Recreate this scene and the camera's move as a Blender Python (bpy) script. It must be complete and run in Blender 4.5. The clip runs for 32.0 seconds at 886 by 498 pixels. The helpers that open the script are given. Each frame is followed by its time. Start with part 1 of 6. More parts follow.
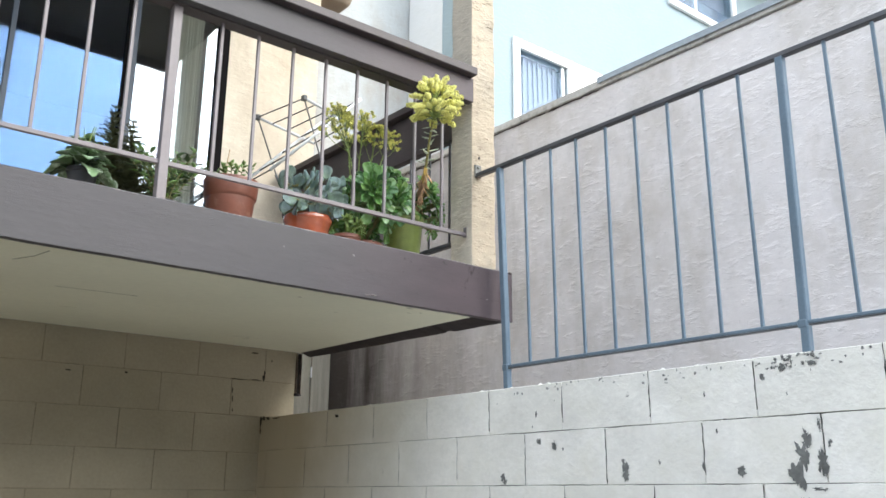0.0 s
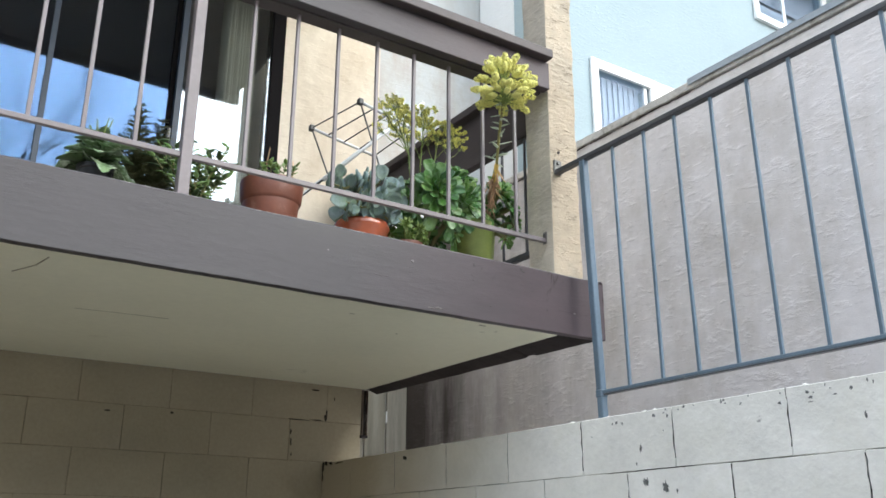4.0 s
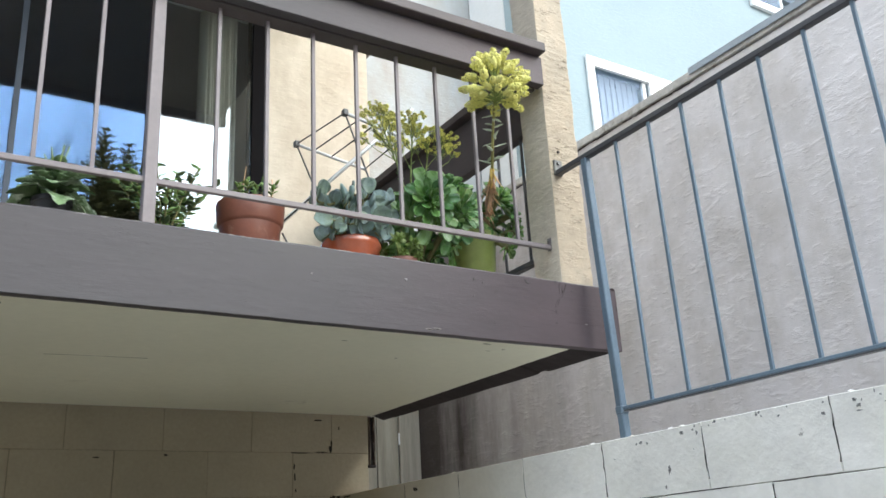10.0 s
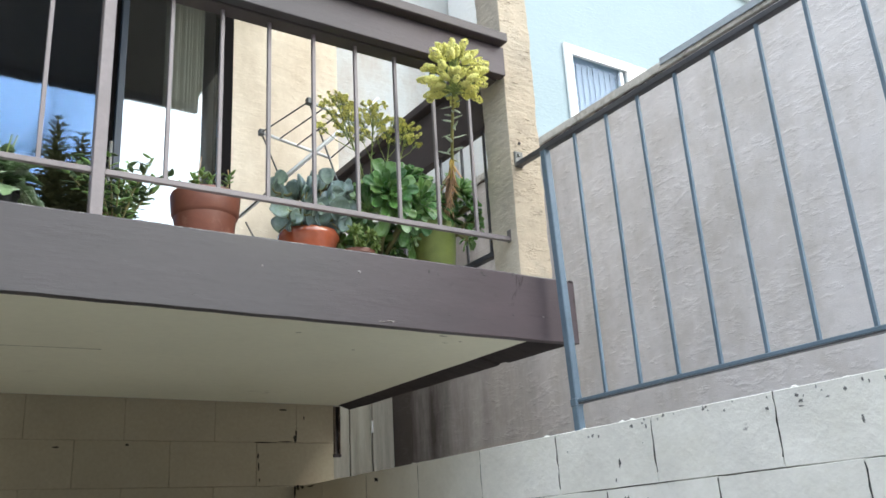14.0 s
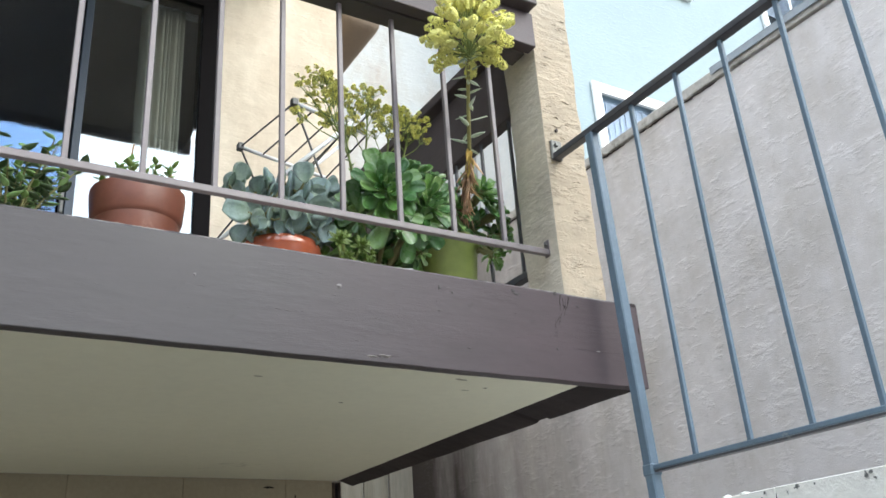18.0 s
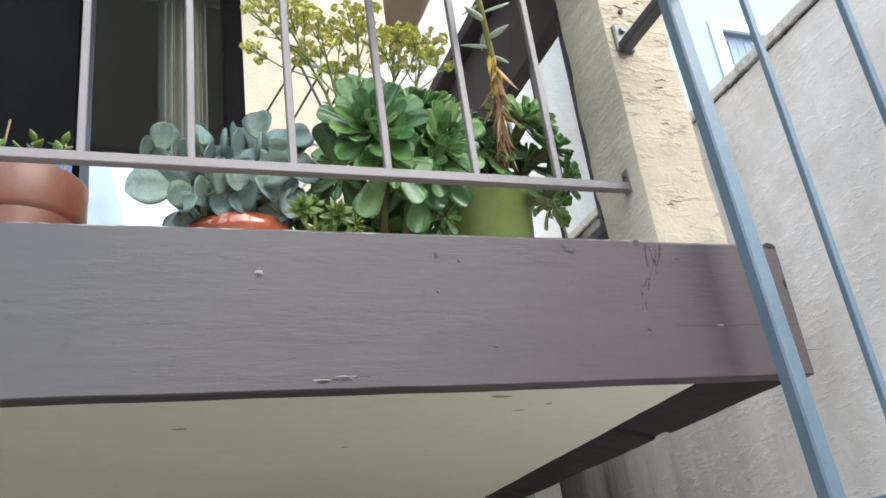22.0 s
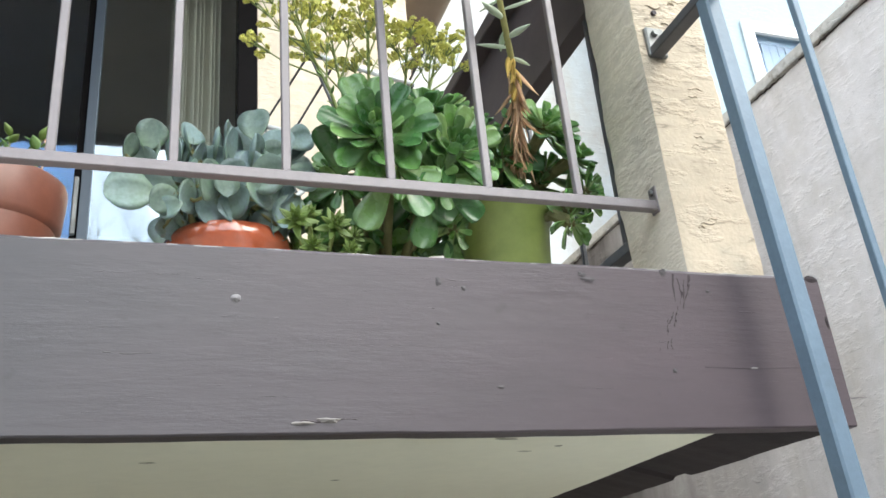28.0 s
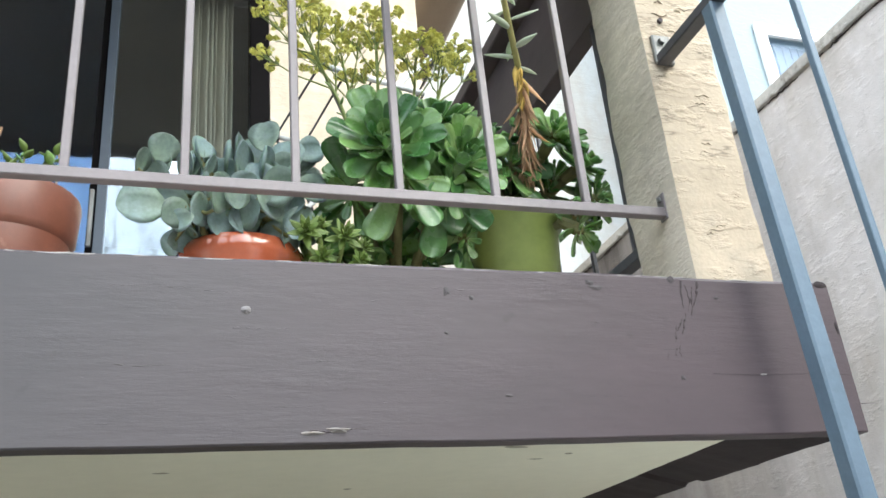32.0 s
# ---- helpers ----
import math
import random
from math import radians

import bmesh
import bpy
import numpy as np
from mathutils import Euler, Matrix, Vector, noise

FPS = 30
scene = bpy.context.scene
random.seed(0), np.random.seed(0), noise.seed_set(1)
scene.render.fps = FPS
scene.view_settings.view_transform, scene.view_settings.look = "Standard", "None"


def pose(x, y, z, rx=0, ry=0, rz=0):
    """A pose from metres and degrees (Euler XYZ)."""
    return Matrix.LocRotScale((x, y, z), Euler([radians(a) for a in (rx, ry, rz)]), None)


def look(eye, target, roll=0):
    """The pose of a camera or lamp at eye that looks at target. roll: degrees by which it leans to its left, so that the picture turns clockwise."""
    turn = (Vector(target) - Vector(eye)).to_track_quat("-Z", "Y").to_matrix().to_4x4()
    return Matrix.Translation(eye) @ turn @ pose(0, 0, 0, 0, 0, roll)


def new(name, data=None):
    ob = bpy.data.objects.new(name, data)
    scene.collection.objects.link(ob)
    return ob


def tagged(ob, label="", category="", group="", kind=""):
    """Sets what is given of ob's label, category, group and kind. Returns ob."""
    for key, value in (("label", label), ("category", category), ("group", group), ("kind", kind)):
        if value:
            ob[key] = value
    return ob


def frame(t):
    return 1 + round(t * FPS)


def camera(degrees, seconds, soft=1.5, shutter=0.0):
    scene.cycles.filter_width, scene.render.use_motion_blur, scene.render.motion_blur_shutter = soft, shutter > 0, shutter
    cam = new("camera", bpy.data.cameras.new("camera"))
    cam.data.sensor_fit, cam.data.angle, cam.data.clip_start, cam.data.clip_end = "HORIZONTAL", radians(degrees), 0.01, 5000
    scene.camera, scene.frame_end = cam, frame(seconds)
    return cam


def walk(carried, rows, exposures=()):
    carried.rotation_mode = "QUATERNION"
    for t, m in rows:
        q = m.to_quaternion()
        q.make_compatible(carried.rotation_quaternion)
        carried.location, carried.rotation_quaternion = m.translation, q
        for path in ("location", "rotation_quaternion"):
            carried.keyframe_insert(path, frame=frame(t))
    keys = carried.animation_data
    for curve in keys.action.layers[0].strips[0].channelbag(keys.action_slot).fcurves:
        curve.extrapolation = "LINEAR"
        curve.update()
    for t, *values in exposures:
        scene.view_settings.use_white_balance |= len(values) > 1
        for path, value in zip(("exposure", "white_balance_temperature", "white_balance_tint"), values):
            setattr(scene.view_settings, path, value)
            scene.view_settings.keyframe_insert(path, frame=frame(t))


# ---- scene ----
cam = camera(53.0, 32.0, 1.6)
PATH = [
    (0, (0.103, 0.051, 1.574), (1.314, 1.551, 2.103), 0.5),
    (0.5, (0.078, 0.082, 1.563), (1.281, 1.591, 2.088), 1.5),
    (1, (0.072, 0.088, 1.566), (1.258, 1.609, 2.096), 1.1),
    (1.5, (0.065, 0.111, 1.553), (1.295, 1.605, 2.058), 0.8),
    (2, (0.111, 0.135, 1.571), (1.298, 1.661, 2.086), -1.6),
    (2.5, (0.227, 0.204, 1.567), (1.333, 1.78, 2.109), -2.5),
    (3, (0.421, 0.323, 1.577), (1.436, 1.932, 2.194), -1.4),
    (3.5, (0.48, 0.42, 1.571), (1.491, 2.03, 2.192), -0.2),
    (5.5, (0.506, 0.636, 1.573), (1.636, 2.129, 2.275), -0.4),
    (6, (0.534, 0.655, 1.576), (1.627, 2.182, 2.264), -1.2),
    (6.5, (0.575, 0.661, 1.588), (1.654, 2.205, 2.258), -1.6),
    (7, (0.605, 0.665, 1.593), (1.663, 2.228, 2.254), -1.9),
    (7.5, (0.62, 0.673, 1.599), (1.67, 2.24, 2.266), -2.8),
    (8, (0.634, 0.681, 1.617), (1.7, 2.235, 2.287), -2.6),
    (8.5, (0.652, 0.671, 1.653), (1.709, 2.252, 2.274), -4.0),
    (9, (0.663, 0.671, 1.659), (1.703, 2.249, 2.315), -3.9),
    (9.5, (0.652, 0.671, 1.663), (1.688, 2.25, 2.324), -3.8),
    (10, (0.647, 0.668, 1.659), (1.671, 2.253, 2.321), -3.3),
    (10.5, (0.659, 0.673, 1.668), (1.699, 2.265, 2.287), -3.5),
    (11, (0.656, 0.668, 1.667), (1.695, 2.257, 2.297), -3.2),
    (11.5, (0.658, 0.665, 1.669), (1.692, 2.251, 2.314), -3.1),
    (12, (0.65, 0.662, 1.672), (1.692, 2.24, 2.323), -3.0),
    (12.5, (0.67, 0.653, 1.675), (1.738, 2.211, 2.335), -4.0),
    (13, (0.69, 0.656, 1.679), (1.798, 2.188, 2.328), -4.4),
    (13.5, (0.704, 0.639, 1.681), (1.815, 2.171, 2.329), -4.6),
    (14, (0.729, 0.62, 1.676), (1.785, 2.197, 2.306), -3.3),
    (14.5, (0.763, 0.632, 1.682), (1.793, 2.229, 2.305), -3.2),
    (16.5, (0.923, 1.016, 1.713), (1.942, 2.557, 2.478), -4.9),
    (17, (1.046, 1.095, 1.733), (2.011, 2.67, 2.5), -4.0),
    (17.5, (1.143, 1.15, 1.774), (2.124, 2.74, 2.486), -4.6),
    (18, (1.181, 1.27, 1.782), (2.166, 2.824, 2.568), -4.0),
    (18.5, (1.234, 1.365, 1.797), (2.197, 2.929, 2.588), -3.7),
    (19, (1.323, 1.435, 1.823), (2.131, 3.043, 2.697), -4.5),
    (19.5, (1.495, 1.539, 1.847), (2.277, 3.162, 2.715), -4.1),
    (20, (1.613, 1.599, 1.87), (2.355, 3.239, 2.742), -3.3),
    (20.5, (1.615, 1.682, 1.894), (2.446, 3.302, 2.723), -4.1),
    (21, (1.618, 1.761, 1.917), (2.524, 3.382, 2.659), -7.4),
    (21.5, (1.658, 1.786, 1.952), (2.452, 3.435, 2.759), -7.9),
    (22, (1.754, 1.799, 1.985), (2.438, 3.489, 2.805), -8.0),
    (22.5, (1.791, 1.803, 2.019), (2.466, 3.507, 2.82), -9.3),
    (23, (1.799, 1.835, 2.047), (2.494, 3.542, 2.823), -8.2),
    (23.5, (1.804, 1.844, 2.054), (2.479, 3.529, 2.895), -7.0),
    (24, (1.808, 1.866, 2.06), (2.492, 3.541, 2.912), -6.6),
    (24.5, (1.822, 1.883, 2.067), (2.509, 3.57, 2.891), -6.6),
    (25, (1.834, 1.883, 2.074), (2.49, 3.586, 2.892), -7.0),
    (25.5, (1.834, 1.887, 2.071), (2.472, 3.61, 2.862), -6.5),
    (27.5, (1.838, 1.868, 2.078), (2.431, 3.599, 2.886), -5.4),
    (28, (1.818, 1.889, 2.075), (2.461, 3.6, 2.886), -5.4),
    (28.5, (1.828, 1.879, 2.08), (2.455, 3.603, 2.877), -5.75),
    (29, (1.836, 1.852, 2.078), (2.447, 3.577, 2.885), -5.35),
    (29.5, (1.836, 1.857, 2.075), (2.456, 3.582, 2.875), -5.45),
    (30, (1.833, 1.869, 2.073), (2.449, 3.597, 2.87), -6.0),
    (30.5, (1.832, 1.86, 2.076), (2.435, 3.593, 2.873), -5.5),
    (31, (1.823, 1.867, 2.082), (2.452, 3.586, 2.887), -5.8),
    (31.5, (1.832, 1.855, 2.079), (2.44, 3.584, 2.88), -5.5),
    (32, (1.824, 1.876, 2.074), (2.434, 3.592, 2.902), -5.6),
]
walk(cam, [(t, look(eye, target, roll)) for t, eye, target, roll in PATH], exposures=[(0.0, 1.32, 6250, 5), (1.0, 1.18, 6250, 5), (2.0, 1.11, 6240, 5), (14.0, 1.14, 6210, 4), (19.0, 1.21, 6200, 4), (23.0, 1.49, 6200, 3), (32.0, 1.54, 6200, 3)])

# ---- light ----
world = bpy.data.worlds.new("sky")
scene.world = world
world.use_nodes = True
wn, wl = world.node_tree.nodes, world.node_tree.links
sky = wn.new("ShaderNodeTexSky")
sky.sky_type, sky.sun_disc = "NISHITA", False
sky.sun_elevation, sky.sun_rotation = radians(31), radians(151)
sky.air_density, sky.dust_density = 1.0, 1.6
wc = wn.new("ShaderNodeTexCoord")
wm = wn.new("ShaderNodeMapping")
wm.inputs["Scale"].default_value = (1.0, 1.0, 2.6)
wz = wn.new("ShaderNodeTexNoise")
wz.inputs["Scale"].default_value, wz.inputs["Detail"].default_value, wz.inputs["Roughness"].default_value = 1.7, 7.0, 0.58
wr = wn.new("ShaderNodeValToRGB")
wr.color_ramp.elements[0].position, wr.color_ramp.elements[1].position = 0.30, 0.74
wx = wn.new("ShaderNodeMix")
wx.data_type = "RGBA"
wl.new(wc.outputs["Generated"], wm.inputs["Vector"])
wl.new(wm.outputs["Vector"], wz.inputs["Vector"])
wl.new(wz.outputs["Fac"], wr.inputs["Fac"])
wh = wn.new("ShaderNodeSeparateXYZ")
wq = wn.new("ShaderNodeMapRange")
wq.inputs["To Min"].default_value, wq.inputs["To Max"].default_value = 0.55, 1.9
wv = wn.new("ShaderNodeVectorMath")
wv.operation = "SCALE"
wv.inputs[0].default_value = (9.3, 9.3, 9.35)
wl.new(wc.outputs["Generated"], wh.inputs[0])
wl.new(wh.outputs["Z"], wq.inputs["Value"])
wl.new(wq.outputs[0], wv.inputs["Scale"])
wl.new(wv.outputs["Vector"], wx.inputs["B"])
wl.new(wr.outputs["Color"], wx.inputs["Factor"])
wl.new(sky.outputs["Color"], wx.inputs["A"])
wl.new(wx.outputs["Result"], wn["Background"].inputs["Color"])
wn["Background"].inputs["Strength"].default_value = 0.178

sun_data = bpy.data.lights.new("sun", "SUN")
sun_data.energy, sun_data.angle, sun_data.color = 0.82, radians(50), (1.0, 0.97, 0.93)
sun = new("sun", sun_data)
sun.matrix_world = look((8.0, -8.0, 9.0), (2.0, 3.0, 1.5))

# ---- materials ----


def nodes_of(name):
    m = bpy.data.materials.new(name)
    m.use_nodes = True
    return m, m.node_tree.nodes, m.node_tree.links, m.node_tree.nodes["Principled BSDF"]


def noise_at(n, l, scale, detail=4.0, stretch=None, rough=0.55):
    """A noise texture in world metres."""
    geo = n.new("ShaderNodeNewGeometry")
    z = n.new("ShaderNodeTexNoise")
    z.inputs["Scale"].default_value, z.inputs["Detail"].default_value, z.inputs["Roughness"].default_value = scale, detail, rough
    if stretch:
        mp = n.new("ShaderNodeMapping")
        mp.inputs["Scale"].default_value = stretch
        l.new(geo.outputs["Position"], mp.inputs["Vector"])
        l.new(mp.outputs["Vector"], z.inputs["Vector"])
    else:
        l.new(geo.outputs["Position"], z.inputs["Vector"])
    return z


def ramp(n, l, src, a, b, ca=(0, 0, 0, 1), cb=(1, 1, 1, 1)):
    r = n.new("ShaderNodeValToRGB")
    r.color_ramp.elements[0].position, r.color_ramp.elements[1].position = a, b
    r.color_ramp.elements[0].color, r.color_ramp.elements[1].color = ca, cb
    l.new(src, r.inputs["Fac"])
    return r


def mixed(n, l, fac, a, b, mode="MIX"):
    x = n.new("ShaderNodeMix")
    x.data_type, x.blend_type = "RGBA", mode
    for key, v in (("Factor", fac), ("A", a), ("B", b)):
        if isinstance(v, (int, float)):
            x.inputs[key].default_value = v
        elif isinstance(v, tuple):
            x.inputs[key].default_value = v if len(v) == 4 else (*v, 1)
        else:
            l.new(v, x.inputs[key])
    return x.outputs["Result"]


def mat(name, col, rough=0.7, var=0.16, big=1.3, fine=40.0, bump=0.0, depth=0.002, metal=0.0, stretch=None, dirt=None, dirt_at=(0.62, 0.72), dirt_scale=3.0, tint=None, random=0.0, coat=0.0, spec=0.5, transmit=0.0):
    """Paint, stone or leaf: a base colour with large and fine variation, relief, and stains of a second colour."""
    m, n, l, p = nodes_of(name)
    lo = tuple(c * (1 - var) for c in col)
    hi = tuple(min(1.0, c * (1 + var)) for c in col)
    a = noise_at(n, l, big, 5, stretch)
    b = noise_at(n, l, fine, 5, stretch, 0.65)
    c = mixed(n, l, ramp(n, l, a.outputs["Fac"], 0.32, 0.68).outputs["Color"], lo, hi)
    shade = ramp(n, l, b.outputs["Fac"], 0.3, 0.7, (1 - var, 1 - var, 1 - var, 1), (1, 1, 1, 1))
    c = mixed(n, l, 1.0, c, shade.outputs["Color"], "MULTIPLY")
    if random:
        info = n.new("ShaderNodeObjectInfo")
        r = ramp(n, l, info.outputs["Random"], 0.0, 1.0, (1 - random, 1 - random, 1 - random * 1.3, 1), (1, 1, 1, 1))
        c = mixed(n, l, 1.0, c, r.outputs["Color"], "MULTIPLY")
    if tint:
        d0 = noise_at(n, l, 3.8, 7, None, 0.7)
        c = mixed(n, l, ramp(n, l, d0.outputs["Fac"], 0.48, 0.74).outputs["Color"], c, tint)
    if dirt:
        d1 = noise_at(n, l, dirt_scale, 8, None, 0.7)
        c = mixed(n, l, ramp(n, l, d1.outputs["Fac"], *dirt_at).outputs["Color"], c, dirt)
    l.new(c, p.inputs["Base Color"])
    p.inputs["Roughness"].default_value, p.inputs["Metallic"].default_value = rough, metal
    p.inputs["Coat Weight"].default_value = coat
    p.inputs["Specular IOR Level"].default_value = spec
    if transmit:
        p.inputs["Subsurface Weight"].default_value = transmit
        p.inputs["Subsurface Radius"].default_value = (0.01, 0.02, 0.005)
    if bump:
        k = n.new("ShaderNodeBump")
        k.inputs["Strength"].default_value, k.inputs["Distance"].default_value = bump, depth
        l.new(b.outputs["Fac"], k.inputs["Height"])
        l.new(k.outputs["Normal"], p.inputs["Normal"])
    return m


def stucco(name, col, trowel=0.7, depth=0.004, var=0.1, stain=None, stain_at=(0.6, 0.8), soot_shade=None, size=15.0, cover=0.54, pit_shade=0.12, blotch=1.0, lines=0.0):
    """Trowelled render: crisp level skip marks over a sandy coat, mottled and stained."""
    m, n, l, p = nodes_of(name)
    a = noise_at(n, l, blotch, 6, None, 0.6)
    marks = noise_at(n, l, size, 5, (1.0, 1.0, 2.3), 0.6)
    patch = noise_at(n, l, 2.2, 3)
    sand = noise_at(n, l, 120.0, 3)
    add = n.new("ShaderNodeMath")
    add.operation = "MULTIPLY_ADD"
    add.inputs[1].default_value = 0.35
    l.new(patch.outputs["Fac"], add.inputs[0])
    l.new(marks.outputs["Fac"], add.inputs[2])
    r1 = ramp(n, l, add.outputs[0], cover + 0.12, cover + 0.34)
    c = mixed(n, l, ramp(n, l, a.outputs["Fac"], 0.30, 0.70).outputs["Color"], tuple(x * (1 - var) for x in col), tuple(min(1, x * (1 + var)) for x in col))
    # hollows and sand darkened: the relief's shade put into the colour
    c = mixed(n, l, 1.0, c, ramp(n, l, marks.outputs["Fac"], 0.28, 0.5, (1 - pit_shade,) * 3 + (1,)).outputs["Color"], "MULTIPLY")
    c = mixed(n, l, 1.0, c, ramp(n, l, sand.outputs["Fac"], 0.3, 0.6, (1 - pit_shade * 0.6,) * 3 + (1,)).outputs["Color"], "MULTIPLY")
    if stain:
        s1 = noise_at(n, l, 1.3, 9, (1.0, 1.0, 0.6), 0.7)
        c = mixed(n, l, ramp(n, l, s1.outputs["Fac"], *stain_at).outputs["Color"], c, stain)
    # soot by the gate, spread wider to paint in the wall's shaded end
    if soot_shade:
        geo = n.new("ShaderNodeNewGeometry")
        sep = n.new("ShaderNodeSeparateXYZ")
        l.new(geo.outputs["Position"], sep.inputs[0])
        wob = noise_at(n, l, 1.6, 8, (1.0, 1.8, 0.35), 0.68)
        ad = n.new("ShaderNodeMath")
        ad.operation = "MULTIPLY_ADD"
        ad.inputs[1].default_value = 2.4
        l.new(wob.outputs["Fac"], ad.inputs[0])
        l.new(sep.outputs["Y"], ad.inputs[2])
        mr = n.new("ShaderNodeMapRange")
        mr.inputs["From Min"].default_value, mr.inputs["From Max"].default_value = soot_shade[0], soot_shade[1]
        l.new(ad.outputs[0], mr.inputs["Value"])
        c = mixed(n, l, mr.outputs[0], c, soot_shade[2])
    if lines:
        # thin level dark lines where the trowel skipped, the lips' shadows painted in
        ln = noise_at(n, l, 6.5, 3, (1.0, 1.0, 5.0), 0.55)
        off_ = n.new("ShaderNodeMath")
        off_.operation = "SUBTRACT"
        off_.inputs[1].default_value = 0.5
        ab = n.new("ShaderNodeMath")
        ab.operation = "ABSOLUTE"
        l.new(ln.outputs["Fac"], off_.inputs[0])
        l.new(off_.outputs[0], ab.inputs[0])
        thin = ramp(n, l, ab.outputs[0], 0.004, 0.018, (1, 1, 1, 1), (0, 0, 0, 1))
        where = noise_at(n, l, 9.0, 2)
        cut = mixed(n, l, 1.0, thin.outputs["Color"], ramp(n, l, where.outputs["Fac"], 0.49, 0.57).outputs["Color"], "MULTIPLY")
        weak = mixed(n, l, lines, (0, 0, 0), cut)
        c = mixed(n, l, weak, c, tuple(x * 0.32 for x in col))
    l.new(c, p.inputs["Base Color"])
    p.inputs["Roughness"].default_value = 0.9
    p.inputs["Specular IOR Level"].default_value = 0.3
    h = n.new("ShaderNodeMath")
    h.operation = "MULTIPLY_ADD"
    h.inputs[1].default_value = 0.35
    l.new(sand.outputs["Fac"], h.inputs[0])
    l.new(r1.outputs["Color"], h.inputs[2])
    k = n.new("ShaderNodeBump")
    k.inputs["Strength"].default_value, k.inputs["Distance"].default_value = trowel, depth
    l.new(h.outputs[0], k.inputs["Height"])
    l.new(k.outputs["Normal"], p.inputs["Normal"])
    return m


def timber(name, one, two):
    """Old painted plank: hue shifted along x for the light's tint, rough grain in patches, small blisters."""
    m, n, l, p = nodes_of(name)
    hue = noise_at(n, l, 1.1, 4)
    geo = n.new("ShaderNodeNewGeometry")
    sep = n.new("ShaderNodeSeparateXYZ")
    l.new(geo.outputs["Position"], sep.inputs[0])
    ad = n.new("ShaderNodeMath")
    ad.operation = "MULTIPLY_ADD"
    ad.inputs[1].default_value = 1.2
    l.new(hue.outputs["Fac"], ad.inputs[0])
    l.new(sep.outputs["X"], ad.inputs[2])
    # cooler left, warmer right: the tint of the light put into the paint
    light_tint = n.new("ShaderNodeMapRange")
    light_tint.inputs["From Min"].default_value, light_tint.inputs["From Max"].default_value = 2.1, 3.0
    l.new(ad.outputs[0], light_tint.inputs["Value"])
    c = mixed(n, l, light_tint.outputs[0], two, one)
    grime = noise_at(n, l, 4.5, 8, (0.5, 1.0, 1.4), 0.65)
    c = mixed(n, l, 1.0, c, ramp(n, l, grime.outputs["Fac"], 0.3, 0.62, (0.74, 0.74, 0.75, 1)).outputs["Color"], "MULTIPLY")
    spots = noise_at(n, l, 38.0, 3)
    c = mixed(n, l, 1.0, c, ramp(n, l, spots.outputs["Fac"], 0.20, 0.34, (0.86, 0.85, 0.85, 1)).outputs["Color"], "MULTIPLY")
    l.new(c, p.inputs["Base Color"])
    l.new(ramp(n, l, grime.outputs["Fac"], 0.3, 0.7, (0.42,) * 3 + (1,), (0.62,) * 3 + (1,)).outputs["Color"], p.inputs["Roughness"])
    p.inputs["Specular IOR Level"].default_value = 0.4
    grain = noise_at(n, l, 14.0, 7, (0.75, 5.0, 6.0), 0.70)
    lumps = noise_at(n, l, 75.0, 3, (0.6, 1.0, 1.3))
    patch = noise_at(n, l, 3.2, 4, (0.7, 1.0, 2.0))
    amount = ramp(n, l, patch.outputs["Fac"], 0.40, 0.62, (0.12,) * 3 + (1,), (1, 1, 1, 1))
    g2 = mixed(n, l, 0.30, grain.outputs["Fac"], lumps.outputs["Fac"])
    h = mixed(n, l, 1.0, g2, amount.outputs["Color"], "MULTIPLY")
    k = n.new("ShaderNodeBump")
    k.inputs["Strength"].default_value, k.inputs["Distance"].default_value = 0.58, 0.003
    l.new(h, k.inputs["Height"])
    l.new(k.outputs["Normal"], p.inputs["Normal"])
    return m


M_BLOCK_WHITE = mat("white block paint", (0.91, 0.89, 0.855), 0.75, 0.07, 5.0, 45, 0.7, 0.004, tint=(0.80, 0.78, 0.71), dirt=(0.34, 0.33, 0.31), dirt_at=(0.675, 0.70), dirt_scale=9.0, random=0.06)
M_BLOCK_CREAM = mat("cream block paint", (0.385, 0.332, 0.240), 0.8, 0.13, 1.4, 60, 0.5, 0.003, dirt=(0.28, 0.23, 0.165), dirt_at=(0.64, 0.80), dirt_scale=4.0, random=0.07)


def shade_lapped(m, second, y0, y1):
    """Paints shade over a wall's far end as a second colour, its edge uneven."""
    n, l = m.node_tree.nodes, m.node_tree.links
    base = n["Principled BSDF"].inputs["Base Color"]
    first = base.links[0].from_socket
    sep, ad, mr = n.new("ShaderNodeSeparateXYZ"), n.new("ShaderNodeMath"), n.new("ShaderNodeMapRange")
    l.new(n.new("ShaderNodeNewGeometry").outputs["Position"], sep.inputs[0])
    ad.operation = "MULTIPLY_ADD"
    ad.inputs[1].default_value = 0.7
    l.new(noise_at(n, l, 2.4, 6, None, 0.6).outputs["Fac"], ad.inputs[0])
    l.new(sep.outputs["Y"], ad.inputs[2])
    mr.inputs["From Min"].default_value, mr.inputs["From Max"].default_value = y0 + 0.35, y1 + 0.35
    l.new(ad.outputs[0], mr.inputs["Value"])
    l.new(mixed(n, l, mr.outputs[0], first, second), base)


